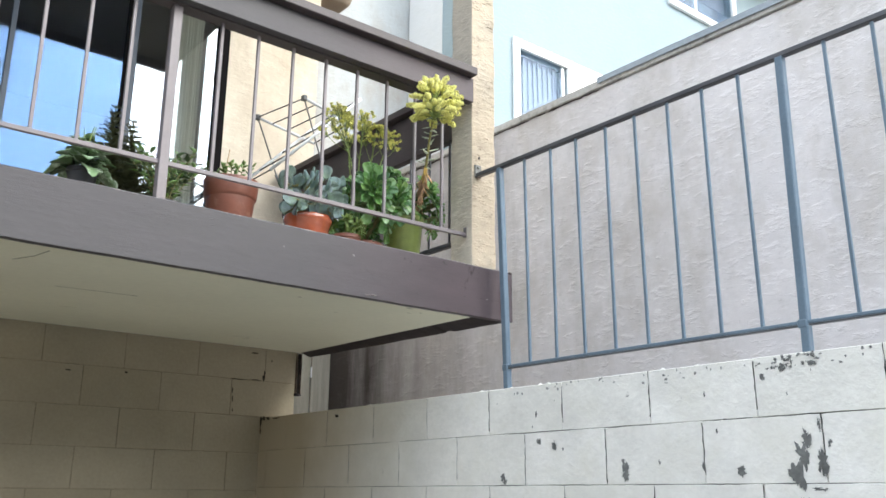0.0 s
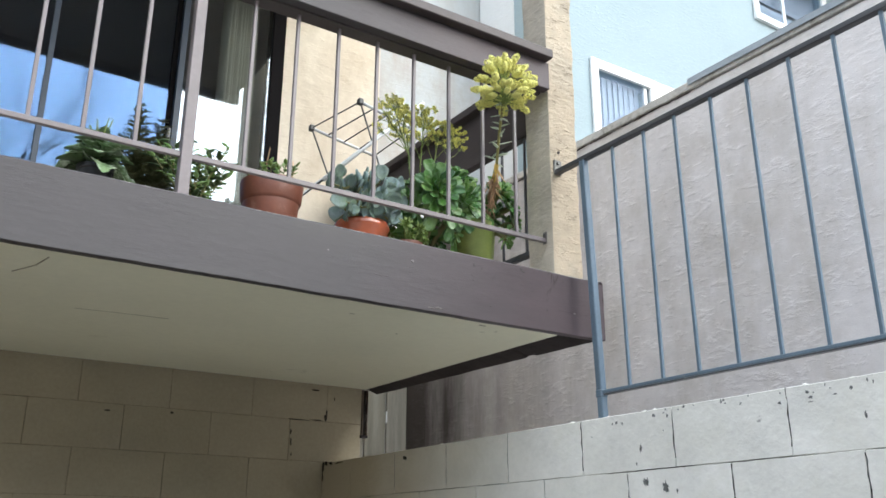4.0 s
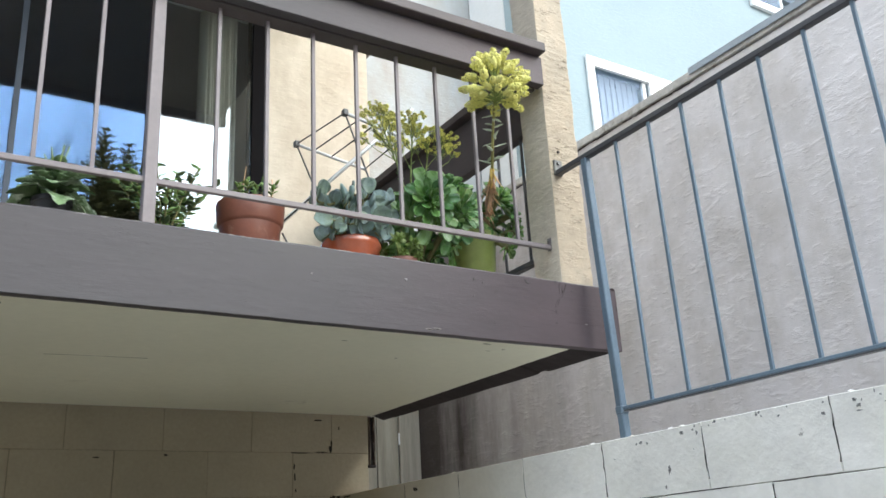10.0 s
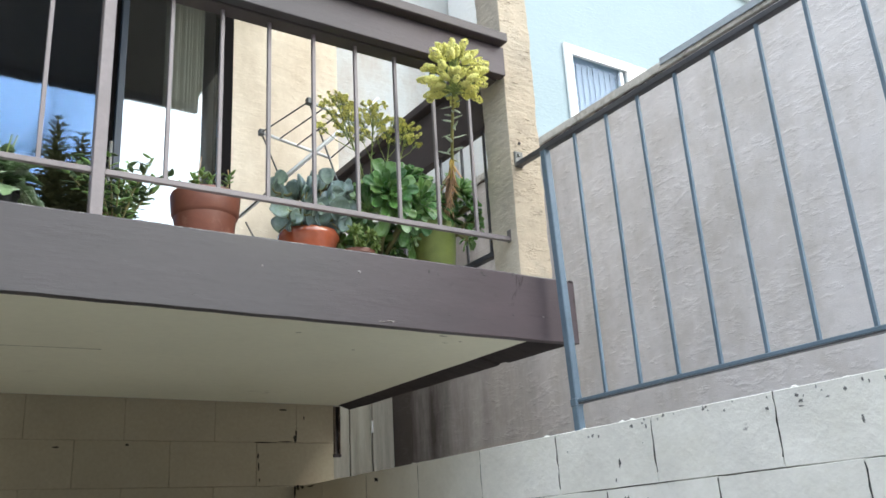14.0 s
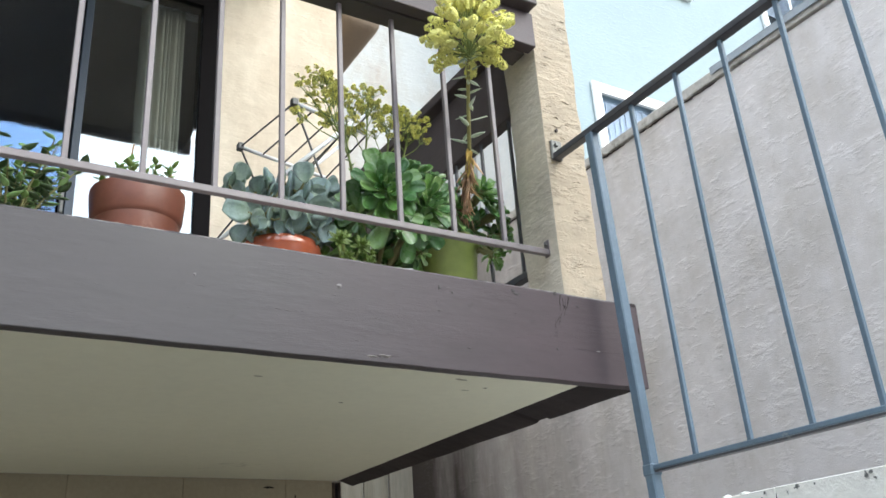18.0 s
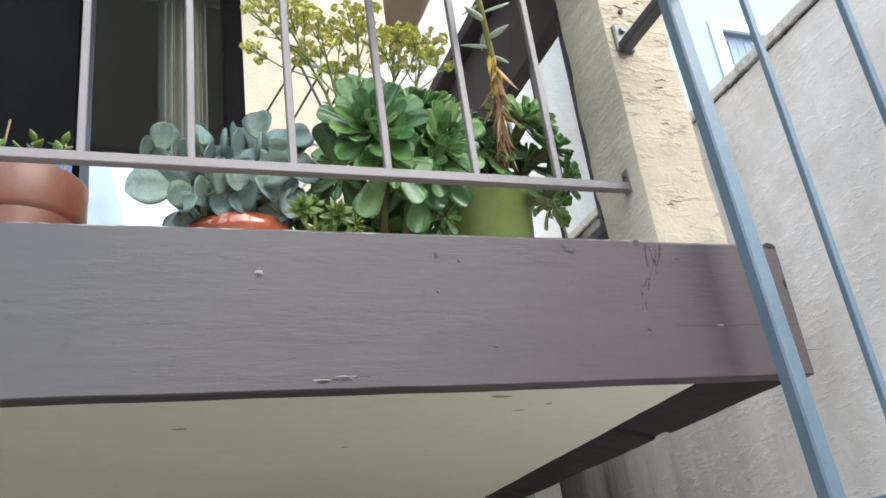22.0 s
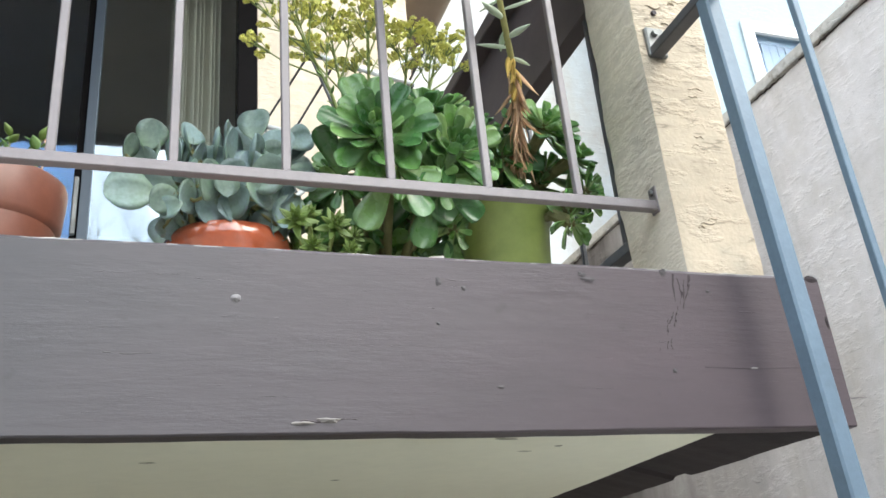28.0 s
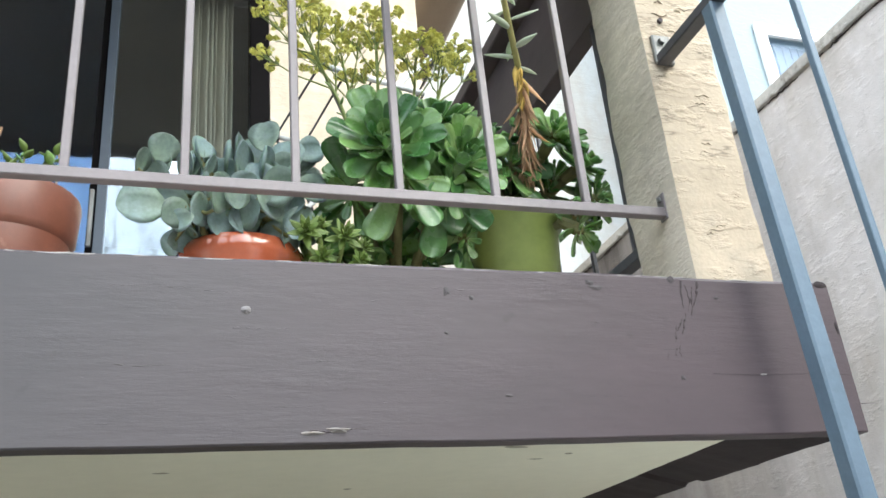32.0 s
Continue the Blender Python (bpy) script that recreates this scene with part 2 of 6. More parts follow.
# cream worked in under the balcony: the deepening shade put into the paint
shade_lapped(M_BLOCK_WHITE, (0.47, 0.41, 0.305), 3.35, 4.25)
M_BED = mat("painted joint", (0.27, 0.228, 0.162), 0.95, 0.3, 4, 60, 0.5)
M_MORTAR = mat("mortar", (0.095, 0.083, 0.066), 0.95, 0.3, 4, 60, 0.5)
M_FASCIA = timber("grey brown timber paint", (0.086, 0.0630, 0.0690), (0.0695, 0.0625, 0.0665))
M_BEAM = mat("dark brown timber paint", (0.075, 0.058, 0.058), 0.55, 0.15, 1.3, 8.0, 0.4, 0.002, stretch=(3.0, 3.0, 6.0))
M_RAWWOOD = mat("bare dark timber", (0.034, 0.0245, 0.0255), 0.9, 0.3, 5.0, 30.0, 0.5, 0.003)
M_SOFFIT = mat("cream soffit board", (0.80, 0.775, 0.63), 0.85, 0.05, 0.8, 30, 0.25, 0.001, dirt=(0.40, 0.36, 0.27), dirt_at=(0.68, 0.78), dirt_scale=2.2)
M_PILLAR = stucco("cream stucco", (0.50, 0.418, 0.315), 0.6, 0.006, 0.12, (0.36, 0.33, 0.28), (0.50, 0.74), size=16.0, pit_shade=0.12, blotch=4.0, lines=0.62)
M_PILLAR_SIDE = stucco("grey side stucco", (0.62, 0.55, 0.455), 0.55, 0.004, 0.12, (0.40, 0.36, 0.31), (0.46, 0.72), size=20.0, cover=0.50, pit_shade=0.13, blotch=5.0)
M_HOUSE = stucco("house cream stucco", (0.74, 0.665, 0.545), 0.45, 0.004, 0.06, (0.48, 0.40, 0.30), (0.44, 0.70), size=11.0, pit_shade=0.06)
M_PURPLE = stucco("mauve grey stucco", (0.69, 0.66, 0.672), 0.5, 0.0065, 0.07, (0.45, 0.415, 0.38), (0.46, 0.76), soot_shade=(5.8, 8.3, (0.058, 0.050, 0.048)), size=9.0, cover=0.58, pit_shade=0.08, blotch=2.6, lines=0.22)
M_COPING = mat("coping concrete", (0.52, 0.505, 0.485), 0.9, 0.22, 3.0, 40, 0.8, 0.006, dirt=(0.21, 0.19, 0.165), dirt_at=(0.56, 0.70), dirt_scale=8)
M_FLASHING = mat("dull sheet metal", (0.30, 0.345, 0.40), 0.55, 0.12, 2.0, 30, dirt=(0.20, 0.21, 0.22), dirt_at=(0.62, 0.75), dirt_scale=6)
M_BLUE = stucco("pale blue stucco", (0.305, 0.376, 0.412), 0.5, 0.003, 0.04, pit_shade=0.04)
M_GREYBLUE = stucco("grey blue stucco", (0.42, 0.44, 0.45), 0.5, 0.004, 0.06, (0.33, 0.29, 0.25), (0.42, 0.66), pit_shade=0.06)
M_SIDE = stucco("pale grey stucco", (0.64, 0.655, 0.67), 0.4, 0.003, 0.05, (0.52, 0.53, 0.53), (0.5, 0.75), pit_shade=0.05)
M_EAVE = stucco("tan stucco", (0.26, 0.205, 0.158), 0.4, 0.003, 0.06, pit_shade=0.05)
M_COURT = stucco("dull grey stucco", (0.20, 0.205, 0.215), 0.5, 0.004, 0.1, (0.14, 0.14, 0.145), (0.45, 0.7))
M_WHITE = mat("white window frame", (0.82, 0.83, 0.84), 0.4, 0.04)
M_BLIND = mat("white blind slat", (0.34, 0.375, 0.43), 0.6, 0.05)
M_RAIL = mat("mauve grey rail paint", (0.192, 0.165, 0.170), 0.45, 0.12, 5, 90, 0.3, 0.001, dirt=(0.16, 0.12, 0.10), dirt_at=(0.70, 0.76), dirt_scale=14)
M_FENCE = mat("blue grey fence paint", (0.134, 0.188, 0.246), 0.42, 0.14, 4, 80, 0.35, 0.001, dirt=(0.32, 0.33, 0.32), dirt_at=(0.68, 0.76), dirt_scale=12)
M_FENCE_DARK = mat("dark top rail paint", (0.085, 0.085, 0.095), 0.45, 0.18, 4, 80, 0.35, 0.001, dirt=(0.22, 0.24, 0.25), dirt_at=(0.66, 0.76), dirt_scale=12)
M_STEEL = mat("galvanised steel", (0.20, 0.20, 0.19), 0.5, 0.25, 8, 120, 0.3, 0.001, metal=0.5, dirt=(0.18, 0.10, 0.06), dirt_at=(0.58, 0.7), dirt_scale=25)
M_BRONZE = mat("bronze aluminium", (0.010, 0.009, 0.0095), 0.7, 0.1, spec=0.03)
M_BLUEJAMB = mat("mill aluminium", (0.045, 0.06, 0.085), 0.5, 0.08)
M_DARKROOM = mat("unlit room paint", (0.43, 0.415, 0.40), 0.9, 0.1)
M_CURTAIN = mat("vertical blind vane", (0.56, 0.545, 0.47), 0.8, 0.06, 3, 60)
M_GROUND = mat("worn concrete paving", (0.17, 0.162, 0.145), 0.9, 0.15, 0.6, 30, 0.4, 0.004, dirt=(0.24, 0.23, 0.20), dirt_at=(0.6, 0.75), dirt_scale=1.2)
M_DECK = mat("deck coating", (0.40, 0.37, 0.33), 0.85, 0.12, 2, 60, 0.5, 0.002)
M_STAIN = mat("coping crack tone", (0.075, 0.060, 0.058), 0.95, 0.3, 1.6, 30)
M_GATE = mat("pale weathered board", (0.36, 0.33, 0.28), 0.85, 0.2, 2.0, 20, 0.5, 0.002, stretch=(8.0, 8.0, 0.6), random=0.25)
M_RUST = mat("rusty channel steel", (0.16, 0.12, 0.095), 0.7, 0.35, 9, 60, 0.5, 0.001, dirt=(0.42, 0.38, 0.33), dirt_at=(0.60, 0.68), dirt_scale=18)
M_TAN = mat("tan timber", (0.20, 0.165, 0.125), 0.8, 0.2, 2.0, 20, 0.5, 0.002, stretch=(8.0, 8.0, 1.0))


def glass(name, tint, gloss=0.09, sheen=(0.95, 0.97, 1.0), haze=0.0):
    """Window glass: a clear sheet under a mirror that strengthens at grazing angles."""
    m, n, l, p = nodes_of(name)
    n.remove(p)
    out = n["Material Output"]
    g = n.new("ShaderNodeBsdfGlossy")
    g.inputs["Roughness"].default_value = haze
    g.inputs["Color"].default_value = (*sheen, 1)
    t = n.new("ShaderNodeBsdfTransparent")
    t.inputs["Color"].default_value = (*tint, 1)
    f = n.new("ShaderNodeLayerWeight")
    f.inputs["Blend"].default_value = 0.5
    q = n.new("ShaderNodeMath")
    q.operation = "POWER"
    q.inputs[1].default_value = 3.0
    a = n.new("ShaderNodeMath")
    a.operation = "MULTIPLY_ADD"
    a.inputs[1].default_value, a.inputs[2].default_value = 0.9, gloss
    a.use_clamp = True
    x = n.new("ShaderNodeMixShader")
    l.new(f.outputs["Facing"], q.inputs[0])
    l.new(q.outputs[0], a.inputs[0])
    l.new(a.outputs[0], x.inputs[0])
    l.new(t.outputs[0], x.inputs[1])
    l.new(g.outputs[0], x.inputs[2])
    l.new(x.outputs[0], out.inputs["Surface"])
    return m


M_GLASS = glass("door glass", (0.92, 0.94, 0.93), 0.16, (0.76, 0.87, 1.0), 0.03)
# blue sheen paints the mirrored sky's colour into the left panes
M_GLASS_BLUE = glass("blue toned glass", (0.86, 0.86, 0.86), 0.20, (0.155, 0.265, 0.48), 0.03)
M_PANE = glass("far window glass", (0.90, 0.93, 0.97), 0.02, (0.26, 0.32, 0.40))

# ---- mesh helpers ----


def bm_box(x0, x1, y0, y1, z0, z1, bevel=0.0, segs=1):
    bm = bmesh.new()
    r = bmesh.ops.create_cube(bm, size=1.0)
    bmesh.ops.scale(bm, vec=(x1 - x0, y1 - y0, z1 - z0), verts=r["verts"])
    bmesh.ops.translate(bm, vec=((x0 + x1) / 2, (y0 + y1) / 2, (z0 + z1) / 2), verts=r["verts"])
    if bevel:
        bmesh.ops.bevel(bm, geom=bm.edges[:], offset=bevel, segments=segs, affect="EDGES", profile=0.6)
    return bm


def mesh_of(name, bm, material, smooth=False):
    me = bpy.data.meshes.new(name)
    bmesh.ops.recalc_face_normals(bm, faces=bm.faces[:])
    bm.to_mesh(me)
    bm.free()
    if smooth:
        me.shade_smooth()
    me.materials.append(material)
    return me


def part(name, bm, material, parent=None, label="", smooth=False, m=None):
    ob = new(name, mesh_of(name, bm, material, smooth) if isinstance(bm, bmesh.types.BMesh) else bm)
    if parent:
        ob.parent = parent
    if m:
        ob.matrix_basis = m
    if label:
        tagged(ob, label)
    return ob


def root(name, label, category, group="", kind="", m=None):
    ob = new(name)
    ob.empty_display_size = 0.1
    if m:
        ob.matrix_basis = m
    return tagged(ob, label, category, group, kind)


def bm_tube(path, radius, sides=8, closed_ends=True):
    """A tube along a polyline; radius is one number or one per point."""
    bm = bmesh.new()
    pts = [Vector(p) for p in path]
    rads = radius if isinstance(radius, (list, tuple)) else [radius] * len(pts)
    rings = []
    side = None
    for i, p in enumerate(pts):
        d = (pts[min(i + 1, len(pts) - 1)] - pts[max(i - 1, 0)]).normalized()
        if side is None:
            side = d.orthogonal().normalized()
        side = (side - d * side.dot(d)).normalized()
        up = d.cross(side)
        rings.append([bm.verts.new(p + rads[i] * (math.cos(a) * side + math.sin(a) * up)) for a in (2 * math.pi * k / sides for k in range(sides))])
    for r0, r1 in zip(rings, rings[1:]):
        for k in range(sides):
            bm.faces.new((r0[k], r0[(k + 1) % sides], r1[(k + 1) % sides], r1[k]))
    if closed_ends:
        bm.faces.new(rings[0][::-1])
        bm.faces.new(rings[-1])
    return bm


def bm_lathe(profile, segs=32):
    """A turned body from (radius, height) pairs; the profile may return inside."""
    bm = bmesh.new()
    rings = [[bm.verts.new((r * math.cos(2 * math.pi * k / segs), r * math.sin(2 * math.pi * k / segs), z)) for k in range(segs)] for r, z in profile]
    for r0, r1 in zip(rings, rings[1:]):
        for k in range(segs):
            bm.faces.new((r0[k], r0[(k + 1) % segs], r1[(k + 1) % segs], r1[k]))
    bm.faces.new(rings[0][::-1])
    bm.faces.new(rings[-1])
    return bm


def bm_join(bms):
    out = bmesh.new()
    for b in bms:
        me = bpy.data.meshes.new("tmp")
        b.to_mesh(me)
        b.free()
        out.from_mesh(me)
        bpy.data.meshes.remove(me)
    return out


def rough_plate(x0, x1, y, z0, z1, thick, step, amp, freq, seed=0.0):
    """A wall slab in the xz plane whose front face is finely uneven."""
    nx, nz = max(2, int((x1 - x0) / step)), max(2, int((z1 - z0) / step))
    bm = bmesh.new()
    grid = []
    for i in range(nx + 1):
        col = []
        for k in range(nz + 1):
            x, z = x0 + (x1 - x0) * i / nx, z0 + (z1 - z0) * k / nz
            d = amp * noise.noise(Vector((x * freq + seed, z * freq, seed)))
            col.append(bm.verts.new((x, y - d, z)))
        grid.append(col)
    for i in range(nx):
        for k in range(nz):
            bm.faces.new((grid[i][k], grid[i + 1][k], grid[i + 1][k + 1], grid[i][k + 1]))
    ext = bmesh.ops.extrude_face_region(bm, geom=bm.faces[:])
    for v in ext["geom"]:
        if isinstance(v, bmesh.types.BMVert):
            v.co.y = y + thick
    return bm

# ---- ground and walls ----
ground = part("ground", bm_box(-300, 300, -300, 300, -0.5, -0.03), M_GROUND)
tagged(ground, "worn concrete paving of a court", "ground", kind="structure")

FRONT = 2.860  # face of the balcony's fascia
DECK = 2.53
DOORWALL = 4.80

# the house wall behind the balcony, with the opening of the sliding door
door_x0, door_x1, door_top = -0.42, 2.212, 4.72
house = root("wall_house", "cream stucco wall behind the balcony", "wall", kind="structure")
part("wall_panel", rough_plate(door_x1, 2.846, DOORWALL, 2.46, 7.6, 0.22, 0.09, 0.004, 3.0), M_HOUSE, house)
part("wall_panel", rough_plate(door_x0, door_x1, DOORWALL, door_top, 7.6, 0.22, 0.12, 0.004, 3.0), M_HOUSE, house)
part("wall_panel", rough_plate(-6.0, door_x0, DOORWALL, 2.46, 7.6, 0.22, 0.12, 0.004, 3.0), M_HOUSE, house)
part("side_wall", bm_box(2.60, 2.842, DOORWALL + 0.225, 7.45, -0.03, 7.6), M_HOUSE, house)

room = root("room", "unlit room behind the sliding door", "room", kind="structure")
part("room_floor", bm_box(-2.2, 2.58, DOORWALL + 0.225, 8.0, 2.42, 2.50), M_DARKROOM, room)
part("room_back", bm_box(-2.2, 2.58, 8.0, 8.1, 2.42, 5.0), M_DARKROOM, room)
part("room_side", bm_box(-2.3, -2.2, DOORWALL + 0.225, 8.1, 2.42, 5.0), M_DARKROOM, room)
part("room_side", bm_box(2.55, 2.58, DOORWALL + 0.225, 8.0, 2.5, 5.0), M_DARKROOM, room)
part("room_ceiling", bm_box(-2.2, 2.58, DOORWALL + 0.225, 8.0, 4.92, 5.0), M_DARKROOM, room)

ceil = part("ceiling", bm_box(-6.0, 2.565, 2.98, DOORWALL - 0.004, 4.95, 5.24, 0.004), M_TAN)
tagged(ceil, "tan boarded soffit of the balcony above", "ceiling", kind="structure")
over = part("upper_fascia", bm_box(-6.0, 2.60, 2.93, 2.977, 4.89, 5.26, 0.004), M_FASCIA)
tagged(over, "grey brown fascia of the balcony above", "fascia board", kind="structure")
upper = part("wall_upper", bm_box(-6.0, 2.795, 5.13, 8.4, 5.25, 7.6), M_HOUSE)
tagged(upper, "cream stucco upper storey of the house", "wall", kind="structure")

# ---- sliding door ----
def door_unit():
    d = root("door_1", "bronze aluminium sliding glass door, closed, reflecting the sky", "sliding door", kind="structure")
    y0, y1 = DOORWALL + 0.015, DOORWALL + 0.085
    b = 0.0015
    part("frame_head", bm_box(door_x0, door_x1, y0 - 0.02, y1, door_top - 0.07, door_top - 0.002, b), M_BRONZE, d)
    part("frame_sill", bm_box(door_x0, door_x1, y0 - 0.02, y1, 2.535, 2.575, b), M_BRONZE, d)
    part("frame_jamb", bm_box(door_x1 - 0.076, door_x1 - 0.002, y0 - 0.02, y1, 2.575, door_top - 0.07, b), M_BRONZE, d)
    part("frame_jamb", bm_box(door_x0 + 0.002, door_x0 + 0.06, y0 - 0.02, y1, 2.575, door_top - 0.07, b), M_BRONZE, d)
    fixed = part("fixed_panel", bm_box(1.612, 1.644, y0 - 0.03, y1 - 0.01, 2.575, door_top - 0.07, b), M_BLUEJAMB, d, "pale aluminium meeting stile")
    part("pane", bm_box(1.644, door_x1 - 0.076, y0 - 0.006, y0, 2.575, door_top - 0.07), M_GLASS, fixed).visible_shadow = False
    leaf = part("sliding_panel", bm_join([bm_box(1.586, 1.610, y0, y0 + 0.03, 2.575, door_top - 0.07, b), bm_box(1.004, 1.586, y0, y0 + 0.03, 2.575, 2.625, b)]), M_BRONZE, d)
    part("stile", bm_box(0.976, 1.003, y0, y0 + 0.03, 2.575, door_top - 0.07, b), M_BLUEJAMB, leaf, "dull aluminium stile")
    part("pane", bm_box(1.004, 1.586, y0 + 0.012, y0 + 0.018, 2.625, door_top - 0.07), M_GLASS_BLUE, leaf).visible_shadow = False
    left = part("fixed_panel", bm_box(door_x0 + 0.06, door_x0 + 0.10, y0 + 0.03, y1 - 0.01, 2.575, door_top - 0.07, b), M_BRONZE, d)
    part("pane", bm_box(door_x0 + 0.10, 0.975, y0 + 0.012, y0 + 0.018, 2.575, door_top - 0.07), M_GLASS_BLUE, left).visible_shadow = False
    part("handle", bm_join([bm_box(1.590, 1.606, y0 - 0.04, y0 - 0.022, 3.42, 3.64, 0.004), bm_box(1.592, 1.604, y0 - 0.024, y0 + 0.002, 3.44, 3.46), bm_box(1.592, 1.604, y0 - 0.024, y0 + 0.002, 3.60, 3.62)]), M_STEEL, d, "silver pull handle")
    return d


door_unit()

blind = root("vertical_blind", "gathered cream vertical blind hanging behind the door glass", "blind")
part("headrail", bm_box(-0.3, 2.19, DOORWALL + 0.12, DOORWALL + 0.16, 4.665, 4.70), M_WHITE, blind)
def vane_strip():
    """A long soft vane, bowed across its width."""
    bm = bmesh.new()
    cols = []
    for k in range(7):
        u = -0.044 + 0.088 * k / 6
        v = 0.007 * math.cos(math.pi * u / 0.088)
        cols.append([bm.verts.new((u, v, z)) for z in (-2.085, -1.2, -0.4, 0.0)])
    for a, b in zip(cols, cols[1:]):
        for k in range(3):
            bm.faces.new((a[k], b[k], b[k + 1], a[k + 1]))
    ext = bmesh.ops.extrude_face_region(bm, geom=bm.faces[:])
    for v in ext["geom"]:
        if isinstance(v, bmesh.types.BMVert):
            v.co.y += 0.0015
    return bm


vane_me = mesh_of("vane", vane_strip(), M_CURTAIN, True)
for i in range(9):
    part("vane", vane_me, None, blind, m=pose(1.902 + 0.0205 * i, DOORWALL + 0.14, 4.665, 0, 0, 109 + 9 * math.sin(i * 2.3)))

# ---- balcony ----
slab = part("balcony_deck", bm_box(-6.0, 2.69, FRONT + 0.042, DOORWALL - 0.004, 2.44, DECK), M_DECK)
tagged(slab, "coated balcony deck behind the fascia", "balcony floor", kind="structure")


def fascia_board():
    """A long painted plank with a slightly worn lower arris."""
    bm = bmesh.new()
    n = 240
    x0, x1, z0, z1 = -6.0, 2.768, 2.300, 2.525
    rows = []
    for i in range(n + 1):
        x = x0 + (x1 - x0) * i / n
        w = 0.0012 * noise.noise(Vector((x * 6, 1.3, 0))) + 0.0012 * noise.noise(Vector((x * 31, 4.3, 0)))
        e = 0.0018 * noise.noise(Vector((x * 9, 7.3, 0)))
        ring = [(x, FRONT + 0.002, z0 + w), (x, FRONT, z0 + 0.002 + w), (x, FRONT, z1 - 0.006 + e), (x, FRONT + 0.006, z1 + e), (x, FRONT + 0.028, z1 + e), (x, FRONT + 0.028, z0 + w)]
        rows.append([bm.verts.new(p) for p in ring])
    for a, b in zip(rows, rows[1:]):
        for k in range(6):
            bm.faces.new((a[k], a[(k + 1) % 6], b[(k + 1) % 6], b[k]))
    bm.faces.new(rows[0])
    bm.faces.new(rows[-1][::-1])
    return bm


fascia = part("fascia_board", fascia_board(), M_FASCIA)
tagged(fascia, "grey brown painted timber fascia of the balcony, chipped and nailed", "fascia board", kind="structure")
M_NAIL = mat("filled nail head", (0.165, 0.15, 0.15), 0.6, 0.1)
M_CHIP = mat("chipped bare wood", (0.30, 0.27, 0.25), 0.85, 0.3, 9, 60, 0.6)
M_SEAM = mat("soft shallow crack", (0.42, 0.395, 0.30), 0.9, 0.25, 9, 60)
M_DRIP = mat("reddish dark drip", (0.042, 0.024, 0.028), 0.6, 0.3, 40, 90)
M_MARK = mat("faint dark mark", (0.050, 0.038, 0.041), 0.6, 0.25, 40, 90)
M_PALE = mat("pale old paint", (0.40, 0.37, 0.35), 0.8, 0.25, 12, 60)
M_SPOT = mat("dark drip marks", (0.045, 0.030, 0.036), 0.7, 0.3, 30, 90)


def blob(cx, cz, rx, rz, y, thick, seed, sides=14):
    """A thin uneven scab on a face that looks along -y."""
    bm = bmesh.new()
    ring = []
    for k in range(sides):
        a = 2 * math.pi * k / sides
        q = 1 + 0.55 * noise.noise(Vector((math.cos(a) * 1.4 + seed, math.sin(a) * 1.4, seed * 0.7)))
        ring.append(bm.verts.new((cx + rx * q * math.cos(a), y, cz + rz * q * math.sin(a))))
    top = bm.verts.new((cx, y - thick, cz))
    for k in range(sides):
        bm.faces.new((ring[k], ring[(k + 1) % sides], top))
    return bm


part("nail_head", blob(1.924, 2.457, 0.0058, 0.0048, FRONT - 0.0006, 0.003, 1.0), M_NAIL, fascia)
part("nail_head", blob(1.62, 2.44, 0.003, 0.003, FRONT - 0.0006, 0.002, 2.0), M_NAIL, fascia)
part("wood_chip", blob(2.028, 2.315, 0.013, 0.0032, FRONT - 0.0006, 0.004, 3.0), M_CHIP, fascia)
part("wood_chip", blob(1.998, 2.312, 0.012, 0.0022, FRONT - 0.0006, 0.003, 4.0), M_CHIP, fascia)
for i, (x, z, a, b) in enumerate(((2.172, 2.489, .004, .006), (2.205, 2.482, .003, .003), (2.385, 2.502, .011, .004), (2.376, 2.509, .007, .004), (2.491, 2.377, .004, .003), (2.167, 2.434, .003, .002), (2.24, 2.354, .007, .002), (2.57, 2.493, .005, .002), (2.502, 2.518, .006, .005))):
    part("paint_mark", blob(x, z, a, b, FRONT - 0.0006, 0.0008, 5.0 + i * 1.7), M_MARK, fascia)



def streak(pts, wide, name="drip_mark", material=None):
    """A thin ragged run of dark liquid, or a split, on the fascia."""
    r = random.Random(int(pts[0][0] * 4000) + int(pts[0][1] * 9000))
    n = 5
    path, rads = [], []
    for (xa, za), (xb, zb), wa, wb in zip(pts, pts[1:], wide, wide[1:]):
        for k in range(n):
            f = k / n
            j = 0.0011 if name == "drip_mark" else 0.0003
            path.append((xa + (xb - xa) * f + r.uniform(-j, j), FRONT + 0.0004, za + (zb - za) * f + r.uniform(-j, j)))
            rads.append((wa + (wb - wa) * f) * r.uniform(0.35, 1.1) * (1.4 if name == "drip_mark" else 1.0))
    path.append((pts[-1][0], FRONT + 0.0004, pts[-1][1]))
    rads.append(wide[-1] * 0.5)
    part(name, bm_tube(path, rads, 5), material or M_DRIP, fascia)


streak([(2.519, 2.517), (2.515, 2.497), (2.514, 2.474)], [0.0016, 0.0012, 0.0007])
streak([(2.523, 2.512), (2.527, 2.490), (2.521, 2.470)], [0.0008, 0.0012, 0.0005])
streak([(2.545, 2.518), (2.540, 2.496), (2.530, 2.474)], [0.0016, 0.0020, 0.0006])
streak([(2.534, 2.508), (2.531, 2.490), (2.525, 2.462)], [0.0008, 0.0014, 0.0005])
streak([(2.516, 2.468), (2.510, 2.452), (2.504, 2.438)], [0.0008, 0.0016, 0.0006])
streak([(2.509, 2.462), (2.503, 2.450), (2.497, 2.442)], [0.0006, 0.0014, 0.0006])
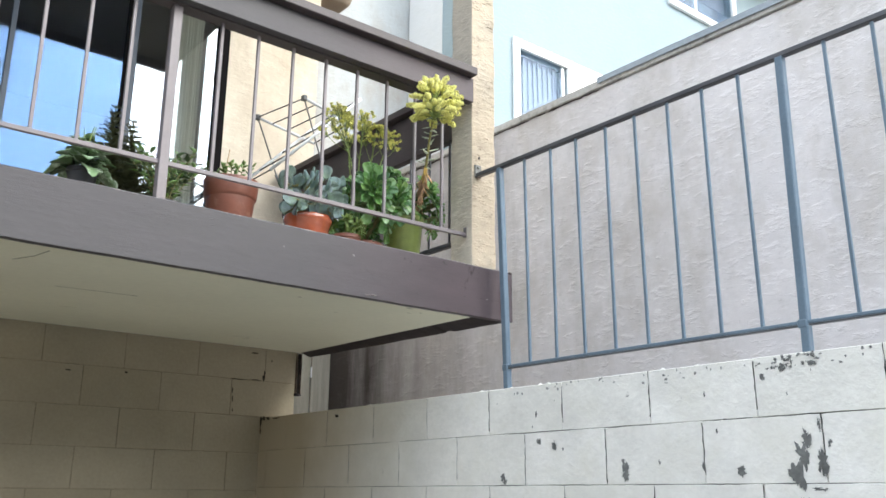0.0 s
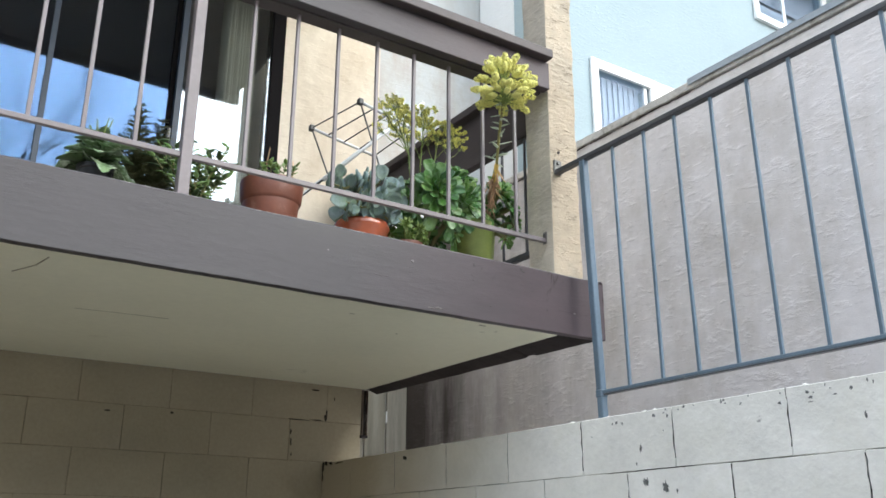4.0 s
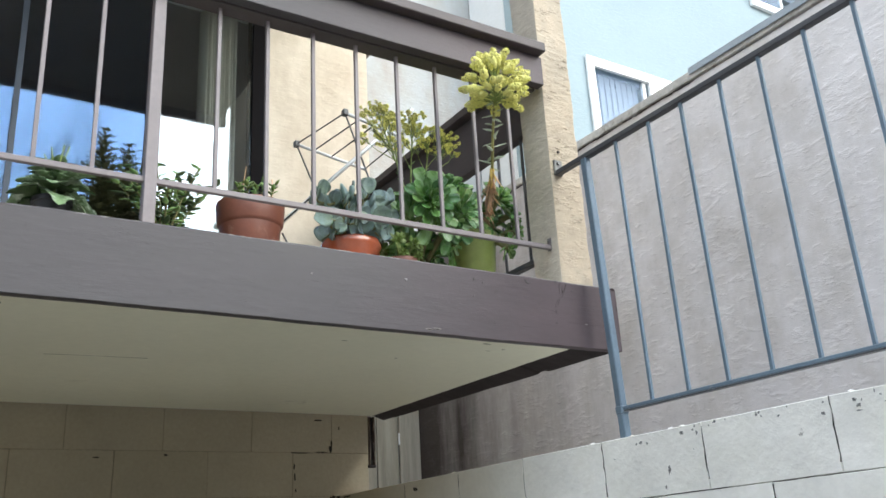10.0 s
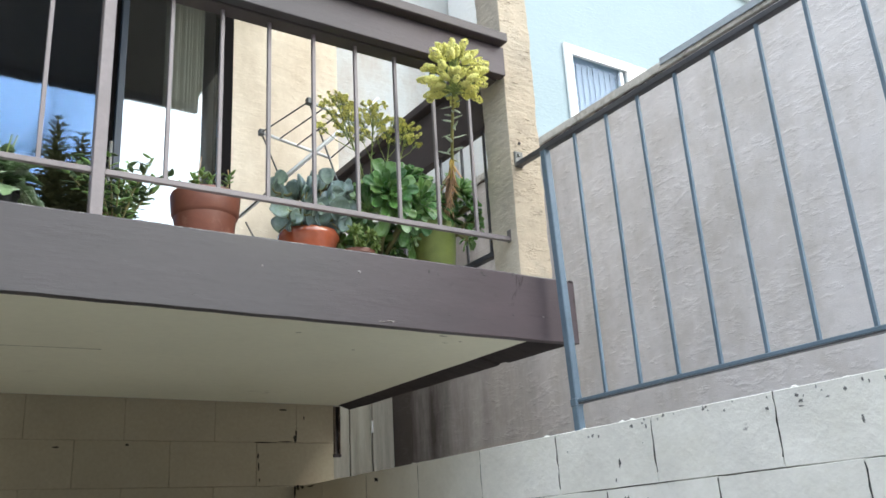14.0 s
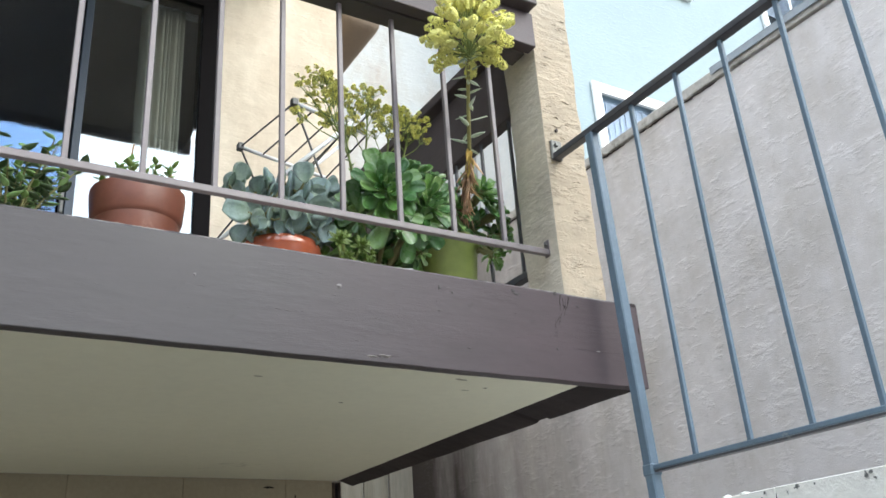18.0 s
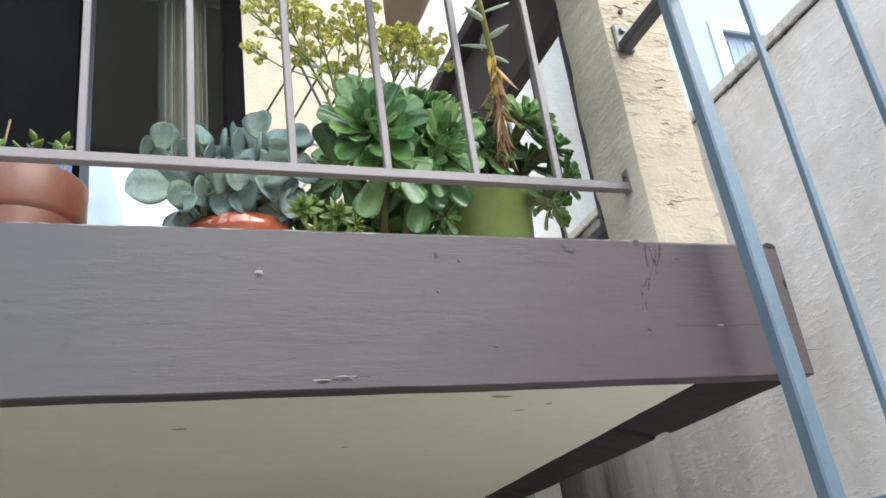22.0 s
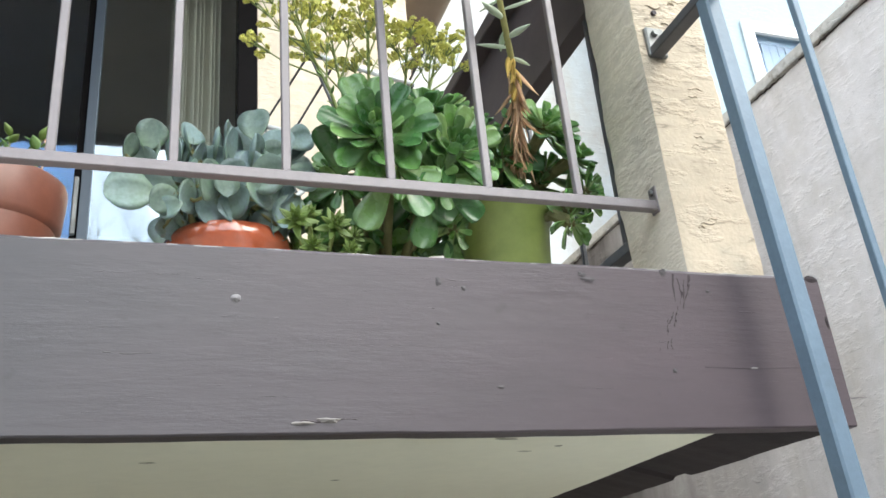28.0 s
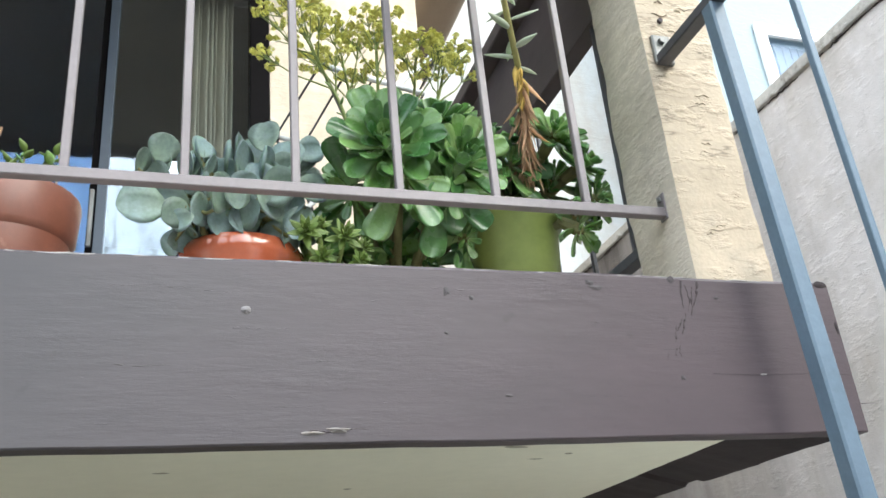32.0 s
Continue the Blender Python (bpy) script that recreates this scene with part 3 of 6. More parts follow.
streak([(2.498, 2.450), (2.493, 2.434), (2.492, 2.426)], [0.0006, 0.0012, 0.0004])
streak([(2.498, 2.424), (2.494, 2.414), (2.496, 2.405)], [0.0005, 0.0011, 0.0004])
streak([(2.490, 2.418), (2.487, 2.405)], [0.0010, 0.0004])
streak([(2.478, 2.412), (2.474, 2.402)], [0.0008, 0.0003])
streak([(1.982, 2.310), (2.0, 2.3155), (2.02, 2.3125), (2.045, 2.3165), (2.066, 2.3155)], [0.0004, 0.0014, 0.001, 0.0014, 0.0003], "grain_split")
for i in range(46):
    r_ = random.Random(900 + i)
    x_, z_, w_ = r_.uniform(1.0, 2.65), r_.uniform(2.325, 2.50), r_.uniform(0.02, 0.16)
    streak([(x_ + w_ * k / 5, z_ + r_.uniform(-0.0012, 0.0012)) for k in range(6)], [0.0002] + [r_.uniform(0.0003, 0.0008) for k in range(4)] + [0.0002], "grain_split", (M_FASCIA, M_FASCIA, M_MARK)[i % 3])
part("wood_chip", blob(2.618, 2.3822, 0.0065, 0.0013, FRONT - 0.0006, 0.0008, 79.0), M_PALE, fascia)
part("wood_chip", blob(2.756, 2.520, 0.011, 0.006, FRONT - 0.0006, 0.002, 77.0), M_RAWWOOD, fascia, "bare chipped corner")
for i in range(44):
    r_ = random.Random(1300 + i)
    x_, w_ = r_.uniform(0.7, 2.74), r_.uniform(0.006, 0.05)
    part("paint_fleck", bm_tube([(x_ + w_ * k / 4, FRONT + 0.0035 + r_.uniform(0, 0.001), 2.5225 + r_.uniform(-0.0006, 0.0012)) for k in range(5)], [0.0003, r_.uniform(0.0006, 0.0013), r_.uniform(0.0005, 0.0015), 0.0008, 0.0003], 5), M_PALE, fascia)
part("wood_chip", blob(2.764, 2.452, 0.003, 0.008, FRONT - 0.0006, 0.002, 78.0), M_RAWWOOD, fascia)

# soffit sheet and the bare joist beside it
sof = bmesh.new()
nseg = 60
rowa, rowb = [], []
for i in range(nseg + 1):
    y = FRONT + 0.0285 + (4.64 - FRONT - 0.0285) * i / nseg
    z = 2.318 + 0.045 * i / nseg
    e = 2.612 + 0.122 * i / nseg + 0.0025 * noise.noise(Vector((y * 5, 0.4, 2))) + 0.003 * noise.noise(Vector((y * 23, 2.4, 2)))
    rowa.append(sof.verts.new((e, y, z)))
    rowb.append(sof.verts.new((-6.0, y, z)))
for i in range(nseg):
    sof.faces.new((rowa[i], rowa[i + 1], rowb[i + 1], rowb[i]))
ext = bmesh.ops.extrude_face_region(sof, geom=sof.faces[:])
for v in ext["geom"]:
    if isinstance(v, bmesh.types.BMVert):
        v.co.z += 0.012
soffit = tagged(part("soffit", sof, M_SOFFIT), "cream painted board under the balcony with hairline cracks", "soffit", kind="structure")
part("crack", bm_tube([(1.05, 3.62, 2.3375), (1.2, 3.60, 2.337), (1.36, 3.585, 2.3365)], 0.0022, 5), M_SEAM, soffit)
part("crack", bm_tube([(0.86, 3.02, 2.322), (0.845, 3.13, 2.3248), (0.80, 3.24, 2.3275)], 0.003, 5), M_SEAM, soffit)
part("crack", bm_tube([(2.54, FRONT - 0.0004, 2.383), (2.62, FRONT - 0.0004, 2.381), (2.70, FRONT - 0.0004, 2.384), (2.765, FRONT - 0.0002, 2.382)], 0.0003, 4), M_SPOT, fascia)
for i, (x, y, a, b) in enumerate(((2.299, 2.99, 0.015, 0.006), (2.285, 2.985, 0.007, 0.004), (2.399, 3.045, 0.007, 0.005), (2.363, 3.081, 0.013, 0.003), (2.13, 3.30, 0.006, 0.004), (1.84, 3.11, 0.011, 0.004))):
    part("scuff_mark", blob(x, -y, a, b, 0.0, 0.001, 40.0 + i * 2.3), M_SEAM, soffit, m=Matrix.Translation((0, 0, 2.318 + 0.045 * (y - FRONT - 0.042) / 1.738 - 0.0007)) @ Matrix(((1, 0, 0, 0), (0, 0, -1, 0), (0, 1, 0, 0), (0, 0, 0, 1))))

jo = bmesh.new()
rows = []
for i in range(141):
    y = FRONT + 0.030 + (4.64 - FRONT - 0.030) * i / 140
    base = 2.298 + 0.045 * i / 140 + 0.003 * noise.noise(Vector((y * 4, 3, 1))) + 0.0012 * noise.noise(Vector((y * 31, 8, 1))) + (0.006 if 3.25 < y < 3.30 else 0)
    out = 2.733 + 0.066 * i / 140 + 0.002 * noise.noise(Vector((y * 5, 9, 1)))
    rows.append([jo.verts.new(p) for p in ((2.56 + 0.12 * i / 140, y, base + 0.040), (out, y, base), (out, y, 2.52), (2.56 + 0.12 * i / 140, y, 2.43))])
for a, b in zip(rows, rows[1:]):
    for k in range(4):
        jo.faces.new((a[k], a[(k + 1) % 4], b[(k + 1) % 4], b[k]))
jo.faces.new(rows[0])
jo.faces.new(rows[-1][::-1])
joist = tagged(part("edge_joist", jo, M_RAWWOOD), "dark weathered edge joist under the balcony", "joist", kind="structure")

# stucco post at the balcony's corner
def stucco_post():
    x0, x1, y0, y1, z0, z1 = 2.625, 2.768, 2.968, 3.118, 2.505, 7.0
    bm = bmesh.new()
    rings = []
    nz = 420
    per = []
    k = 14
    for i in range(k):
        per.append((x0 + (x1 - x0) * i / k, y0, 0, -1))
    for i in range(k):
        per.append((x1, y0 + (y1 - y0) * i / k, 1, 0))
    for i in range(k):
        per.append((x1 - (x1 - x0) * i / k, y1, 0, 1))
    for i in range(k):
        per.append((x0, y1 - (y1 - y0) * i / k, -1, 0))
    for j in range(nz + 1):
        z = z0 + (z1 - z0) * (j / nz) ** 1.6
        ring = []
        for n_, (x, y, nx, ny) in enumerate(per):
            d = 0.004 * noise.noise(Vector((x * 9, y * 9, z * 9))) + 0.0025 * max(0.0, noise.noise(Vector((x * 10 + 4, y * 10, z * 30)))) 
            if n_ % k == 0:
                d -= 0.0012
                ring.append(bm.verts.new((x + (d if x == x1 else -d), y + (d if y == y1 else -d), z)))
            else:
                ring.append(bm.verts.new((x + nx * d, y + ny * d, z)))
        rings.append(ring)
    m_ = len(per)
    for a, b in zip(rings, rings[1:]):
        for q in range(m_):
            bm.faces.new((a[q], a[(q + 1) % m_], b[(q + 1) % m_], b[q]))
    bm.faces.new(rings[0][::-1])
    bm.faces.new(rings[-1])
    return bm


post_bm = stucco_post()
# -x faces get a separate stucco tone, that side's light tuned into it
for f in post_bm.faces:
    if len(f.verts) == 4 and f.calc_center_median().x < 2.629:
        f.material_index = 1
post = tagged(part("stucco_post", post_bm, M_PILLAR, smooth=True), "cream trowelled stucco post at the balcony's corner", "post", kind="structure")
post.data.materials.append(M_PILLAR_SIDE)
post.data.set_sharp_from_angle(angle=radians(38))
# raised lips of plaster where the trowel lifted off
lip_r = random.Random(77)
lips = []
for i in range(64):
    z_, x_ = 2.56 + 1.6 * lip_r.random() ** 1.3, lip_r.uniform(2.636, 2.735)
    w_ = min(lip_r.uniform(0.010, 0.048), 2.764 - x_)
    bow, ph = lip_r.uniform(-0.005, 0.007), lip_r.uniform(0, 6)
    rad = lip_r.uniform(0.0011, 0.0023)
    lips.append(bm_tube([(x_ + w_ * q / 6, 2.9675 + lip_r.uniform(-0.0008, 0.0008), z_ + bow * math.sin(math.pi * q / 6) + 0.0018 * math.sin(q * 1.7 + ph)) for q in range(7)], [0.0006, rad * 0.8, rad, rad * lip_r.uniform(0.7, 1.2), rad, rad * 0.7, 0.0006], 6))
tagged(part("trowel_lip_stuff", bm_join(lips), M_PILLAR, post, smooth=True), kind="stuff")

# top beam and cap of the balcony's parapet rail, front and side
beam = root("top_beam", "grey brown timber handrail beam with a wider cap board", "handrail", kind="structure")
part("beam_board", bm_box(-6.0, 2.612, 2.940, 2.980, 3.335, 3.455, 0.002), M_FASCIA, beam)
part("back_board", bm_box(-6.0, 2.60, 2.982, 3.045, 3.330, 3.452, 0.002), M_BEAM, beam, "dark brown under-board")
part("cap_board", bm_box(-6.0, 2.604, 2.900, 3.11, 3.457, 3.495, 0.003), M_BEAM, beam, "dark brown cap board")
sbeam = root("side_beam", "dark brown timber handrail beam along the balcony's side", "handrail", kind="structure")
part("beam_board", bm_box(2.640, 2.680, 3.125, DOORWALL - 0.004, 3.215, 3.455, 0.002), M_BEAM, sbeam)
part("cap_board", bm_box(2.60, 2.76, 3.125, DOORWALL - 0.004, 3.457, 3.495, 0.003), M_BEAM, sbeam)

# ---- railings ----
def bar_between(x0, x1, y0, y1, z0, z1, b=0.0015):
    return bm_box(x0, x1, y0, y1, z0, z1, b)


rail = root("balcony_railing", "mauve grey painted steel railing between deck and handrail beam", "railing")
part("lower_rail", bar_between(-6.0, 2.622, 3.005, 3.022, 2.699, 2.716), M_RAIL, rail)
part("end_plate", bm_box(2.6225, 2.6262, 3.004, 3.026, 2.696, 2.744, 0.001), M_RAIL, rail, "welded end plate")
part("bolt", bm_box(2.617, 2.6222, 3.010, 3.018, 2.729, 2.737, 0.001), M_STEEL, rail)
pk = mesh_of("picket", bar_between(-0.0062, 0.0062, -0.0062, 0.0062, 0.0, 0.618), M_RAIL)
xs = [2.482 - 0.157 * i for i in range(8)] + [1.043 - 0.148 * i for i in range(40)]
for x in xs:
    if x > -5.5:
        part("picket", pk, None, rail, m=pose(x, 3.013, 2.715))
part("post", bar_between(1.180, 1.215, 2.995, 3.03, 2.528, 3.332, 0.002), M_RAIL, rail, "thicker upright post")
part("post", bar_between(-1.40, -1.365, 2.995, 3.03, 2.528, 3.332, 0.002), M_RAIL, rail, "thicker upright post")

srail = root("side_railing", "dark painted steel railing along the balcony's side", "railing")
part("lower_rail", bar_between(2.640, 2.668, 3.11, DOORWALL - 0.004, 2.685, 2.705), M_FENCE_DARK, srail)
pk2 = mesh_of("picket", bar_between(-0.005, 0.005, -0.005, 0.005, 0.0, 0.514), M_FENCE_DARK)
for i in range(11):
    part("picket", pk2, None, srail, m=pose(2.654, 3.165 + 0.155 * i, 2.704))

fence = root("wall_fence", "blue grey painted steel fence standing on the block wall", "fence")
FX = 2.652
part("top_rail", bar_between(FX - 0.012, FX + 0.014, -2.2, 2.966, 2.977, 2.996, 0.002), M_FENCE_DARK, fence, "dark grey top rail")
part("bottom_rail", bar_between(FX - 0.012, FX + 0.012, -2.2, 2.775, 2.0802, 2.0915, 0.002), M_FENCE, fence)
# dark strip added below the rail to paint in its underside's shade
part("rail_underside", bar_between(FX - 0.009, FX + 0.009, -2.2, 2.770, 2.0750, 2.080, 0.001), M_FENCE_DARK, fence, "dark strip painted as the rail's shaded underside")
fpost = mesh_of("post", bar_between(-0.0138, 0.0138, -0.0138, 0.0138, 0.0, 1.008, 0.003), M_FENCE)
fpk = mesh_of("picket", bar_between(-0.0053, 0.0053, -0.0053, 0.0053, 0.0, 0.888, 0.001), M_FENCE)
collar = mesh_of("weld_collar", bar_between(-0.0165, 0.0165, -0.0165, 0.0165, 2.068, 2.096, 0.004), M_FENCE)
for y_top, y_foot in ((2.808, 2.774), (1.440, 1.442), (0.075, 0.080), (-1.285, -1.280)):
    lean = math.degrees(math.atan2(y_top - y_foot, 0.9))
    part("post", fpost, None, fence, m=pose(FX, y_foot - 0.004, 1.972, -lean))
    part("weld_collar", collar, None, fence, m=pose(FX, y_foot, 0))
    for i in range(1, 9):
        if y_top > -1.2 or i < 6:
            part("picket", fpk, None, fence, m=pose(FX, y_top - 0.0215 - 0.1505 * i, 2.0905, -0.75 + 0.25 * math.sin(i * 2.7 + y_top)))
brk = part("wall_bracket", bm_box(2.638, 2.676, 2.958, 2.969, 2.978, 3.040, 0.003), M_STEEL, fence, "rusty steel fixing plate")
part("bolt", bm_tube([(2.654, 2.960, 3.024), (2.654, 2.950, 3.024)], 0.007, 6), M_STEEL, brk)
part("bolt_hole", bm_tube([(2.668, 2.970, 3.078), (2.668, 2.962, 3.078)], 0.005, 8), M_SPOT, post)

# ---- far walls ----
tagged(part("wall_mauve", bm_box(4.60, 4.82, -9.0, 7.48, -0.03, 4.354, 0.006), M_PURPLE), "mauve grey stucco boundary wall", "wall", kind="structure")
tagged(part("wall_coping", bm_box(4.582, 4.86, -9.0, 7.48, 4.357, 4.416, 0.010, 2), M_COPING), "weathered concrete coping on the boundary wall", "coping", kind="structure")
part("flashing", bm_join([bm_box(4.570, 4.576, -9.0, 3.86, 4.384, 4.424, 0.001), bm_box(4.570, 4.872, -9.0, 3.86, 4.4245, 4.4285, 0.001)]), M_FLASHING, bpy.data.objects["wall_coping"], "dull blue grey sheet metal flashing")
cop_r = random.Random(55)
for i in range(26):
    y_ = 3.9 + i * 0.13 + cop_r.uniform(-0.06, 0.06)
    w_ = cop_r.uniform(0.08, 0.26)
    part("crack", bm_tube([(4.597, y_ + w_ * k / 6, 4.355 - abs(cop_r.gauss(0, 0.007))) for k in range(7)], [0.001] + [cop_r.uniform(0.002, 0.006) for k in range(5)] + [0.001], 5), M_STAIN, bpy.data.objects["wall_mauve"])
for i in range(9):
    y_ = 3.9 + i * 0.38 + cop_r.uniform(-0.12, 0.12)
    part("crumbled_edge", bm_tube([(4.587, y_ + 0.03 * k, 4.363 + cop_r.uniform(-0.008, 0.008)) for k in range(5)], [0.002, cop_r.uniform(0.006, 0.014), cop_r.uniform(0.005, 0.016), 0.007, 0.002], 6), M_COPING, bpy.data.objects["wall_coping"])
grey = root("wall_grey", "grey blue stucco wall of the neighbouring house", "wall", kind="structure")
part("wall_panel", bm_box(2.8, 5.80, 7.50, 7.7, -0.03, 9.5), M_GREYBLUE, grey)

blue = root("blue_house", "pale blue stucco house behind the boundary wall", "house", m=Matrix.Translation((0.120, -0.072, -0.262)) @ Matrix.Scale(1.12, 4))
def wall_with_holes(x0, x1, z0, z1, y, thick, holes):
    """A flat wall of boxes around rectangular openings."""
    xs_ = sorted({x0, x1, *[h[0] for h in holes], *[h[1] for h in holes]})
    zs_ = sorted({z0, z1, *[h[2] for h in holes], *[h[3] for h in holes]})
    bm = bmesh.new()
    vs = {}
    def vert(x, z):
        if (x, z) not in vs:
            vs[(x, z)] = bm.verts.new((x, y, z))
        return vs[(x, z)]
    for xa, xb in zip(xs_, xs_[1:]):
        for za, zb in zip(zs_, zs_[1:]):
            cx, cz = (xa + xb) / 2, (za + zb) / 2
            if not any(h[0] < cx < h[1] and h[2] < cz < h[3] for h in holes):
                bm.faces.new((vert(xa, za), vert(xb, za), vert(xb, zb), vert(xa, zb)))
    ext = bmesh.ops.extrude_face_region(bm, geom=bm.faces[:])
    for v in ext["geom"]:
        if isinstance(v, bmesh.types.BMVert):
            v.co.y = y + thick
    return bm


WINS = ((5.70, 6.40, 4.75, 6.00), (8.36, 9.68, 7.58, 8.54), (5.69, 7.06, 7.58, 8.54))
part("wall", wall_with_holes(4.87, 14.0, 0.24, 9.2, 6.0, 0.2, WINS), M_BLUE, blue)
part("side_wall", bm_box(4.87, 5.07, 6.204, 6.745, 0.24, 9.2), M_SIDE, blue)
part("side_wall", bm_box(4.90, 5.05, 6.955, 9.0, 0.24, 9.2), M_SIDE, blue)
part("corner_trim", bm_box(4.845, 4.90, 5.985, 5.998, 0.24, 9.2), M_WHITE, blue, "white corner trim")
part("eave", bm_box(9.35, 12.2, 5.35, 5.995, 8.62, 8.75, 0.01), M_GREYBLUE, blue, "grey boarded eave soffit")
part("gutter", bm_box(9.3, 12.25, 5.25, 5.345, 8.60, 8.76, 0.01), M_WHITE, blue, "white gutter")
part("back_wall", bm_box(5.1, 14.0, 9.0, 9.2, 0.24, 9.2), M_DARKROOM, blue)
part("roof", bm_box(4.8, 14.2, 6.0, 9.3, 9.21, 9.35), M_COPING, blue)
slat = mesh_of("slat", bm_box(-0.042, 0.042, -0.001, 0.001, 0, 1.5), M_BLIND)
for n_, (x0, x1, z0, z1) in enumerate(WINS):
    w = part("window", bm_join([bm_box(x0 - 0.09, x1 + 0.09, 5.965, 5.997, z1, z1 + 0.10, 0.004), bm_box(x0 - 0.09, x1 + 0.09, 5.95, 5.997, z0 - 0.09, z0, 0.004), bm_box(x0 - 0.09, x0, 5.965, 5.997, z0, z1, 0.004), bm_box(x1, x1 + 0.09, 5.965, 5.997, z0, z1, 0.004)]), M_WHITE, blue, "white framed sliding window")
    mx = x0 + (x1 - x0) * (0.94 if n_ == 0 else 0.40)
    part("mullion", bm_box(mx - 0.022, mx + 0.022, 6.003, 6.035, z0, z1, 0.003), M_WHITE, w)
    part("pane", bm_box(x0, mx - 0.022, 6.010, 6.014, z0, z1), M_PANE, w).visible_shadow = False
    part("pane", bm_box(mx + 0.022, x1, 6.018, 6.022, z0, z1), M_PANE, w).visible_shadow = False
    if n_ == 0:
        part("side_panel", bm_box(x1 + 0.094, 7.32, 5.972, 5.997, z0 - 0.09, z1 + 0.10, 0.003), M_WHITE, w, "white painted panel beside the window")
        for i in range(9):
            part("slat", slat, None, w, m=pose(x0 + 0.03 + i * 0.072, 6.085, z0, 0, 0, 12 + 3 * math.sin(i * 1.9)))
    else:
        part("roller_shade", bm_box(x0, x1, 6.10, 6.105, z0 + (0.0 if n_ == 2 else 0.32), z1), M_BLIND, w)

tagged(part("eave_beam", bm_box(3.00, 3.24, 4.98, 7.48, 5.0, 5.24, 0.09, 5), M_EAVE, smooth=True), "tan stucco beam over the side passage", "beam", kind="structure")

gate = root("timber_gate", "weathered tan board gate between the houses", "gate")
board = mesh_of("board", bm_box(-0.1, 0.1, 0, 0.025, 0, 3.05, 0.004), M_GATE)
for i in range(9):
    part("board", board, None, gate, m=pose(4.487 - i * 0.212, 7.30 + 0.003 * (i % 2), -0.02 + 0.008 * math.sin(i * 2.2)))
part("crossbar", bm_box(2.70, 4.59, 7.329, 7.355, 0.5, 0.6), M_GATE, gate)
part("crossbar", bm_box(2.70, 4.59, 7.329, 7.355, 2.15, 2.25), M_GATE, gate)
# white plate added for the daylight slit between two boards
part("latch", bm_box(4.370, 4.384, 7.288, 7.297, 2.60, 2.70, 0.002), M_WHITE, gate, "small white plate standing in for a bright gap")

strap = root("strap", "rusty brown metal channel at the end of the block wall", "strap")
part("web", bm_box(2.722, 2.744, 4.660, 4.664, 2.125, 2.36, 0.001), M_RAWWOOD, strap)
part("flange", bm_box(2.718, 2.7215, 4.640, 4.664, 2.125, 2.36, 0.001), M_RUST, strap)
part("flange", bm_box(2.7445, 2.748, 4.640, 4.664, 2.125, 2.36, 0.001), M_RUST, strap)
part("foot", bm_box(2.708, 2.748, 4.636, 4.664, 2.112, 2.1245, 0.001), M_RAWWOOD, strap)

# bare tree across the court, mirrored in the door
def bare_tree(x, y, height, seed):
    r = random.Random(seed)
    tree = root("bare_tree", "tall bare tree with thin twigs across the court", "tree", m=Matrix.Translation((x, y, -0.03)))
    bms = []

    def grow(p, d, length, rad, depth):
        q = p + d * length
        mid = p.lerp(q, 0.5) + Vector((r.uniform(-1, 1), r.uniform(-1, 1), r.uniform(-0.3, 0.6))) * length * 0.07
        bms.append(bm_tube([p, mid, q], [rad, rad * 0.85, rad * 0.68], 6 if depth < 3 else 4))
        if depth == 7:
            return
        for k in range(3 if depth < 4 else 2):
            e = (d + Vector((r.uniform(-1, 1), r.uniform(-1, 1), r.uniform(-0.25, 0.55))) * (0.55 if depth else 0.7)).normalized()
            grow(p.lerp(q, 1.0 if k == 0 else r.uniform(0.55, 1.0)), e, length * r.uniform(0.66, 0.84), rad * 0.62, depth + 1)

    grow(Vector((0, 0, 3.2)), Vector((0.05, 0, 1)).normalized(), height * 0.20, 0.072, 0)
    part("trunk", bm_tube([(0, 0, 0), (0.05, 0.02, 1.6), (0, 0, 3.25)], [0.17, 0.12, 0.09], 10), M_TAN, tree, smooth=True)
    verts, faces = [], []
    for b in bms:
        o = len(verts)
        b.verts.ensure_lookup_table()
        b.verts.index_update()
        verts += [v.co.copy() for v in b.verts]
        faces += [[v.index + o for v in f.verts] for f in b.faces]
        b.free()
    me = bpy.data.meshes.new("crown")
    me.from_pydata(verts, [], faces)
    me.materials.append(M_TAN)
    part("crown", me, None, tree, "bare thin twigs")


bare_tree(0.6, -8.5, 13.0, 5)

# unseen partition, added to keep light from the corner under the balcony
tagged(part("wall_partition", bm_box(-1.35, -1.15, 2.95, 4.64, -0.03, 2.30), M_BLOCK_CREAM), "unseen cream partition added to dim the space under the balcony", "wall", kind="structure")
# two walls out of view, added dark and tall to limit low light
tagged(part("wall_left", bm_box(-6.2, -6.0, -11, 2.85, -0.03, 5.4), M_COURT), "unseen dull grey wall added to cut low light", "wall", kind="structure")
tagged(part("wall_behind", bm_box(-6.2, 4.6, -11.2, -11, -0.03, 5.4), M_COURT), "unseen dull grey wall added to cut low light", "wall", kind="structure")

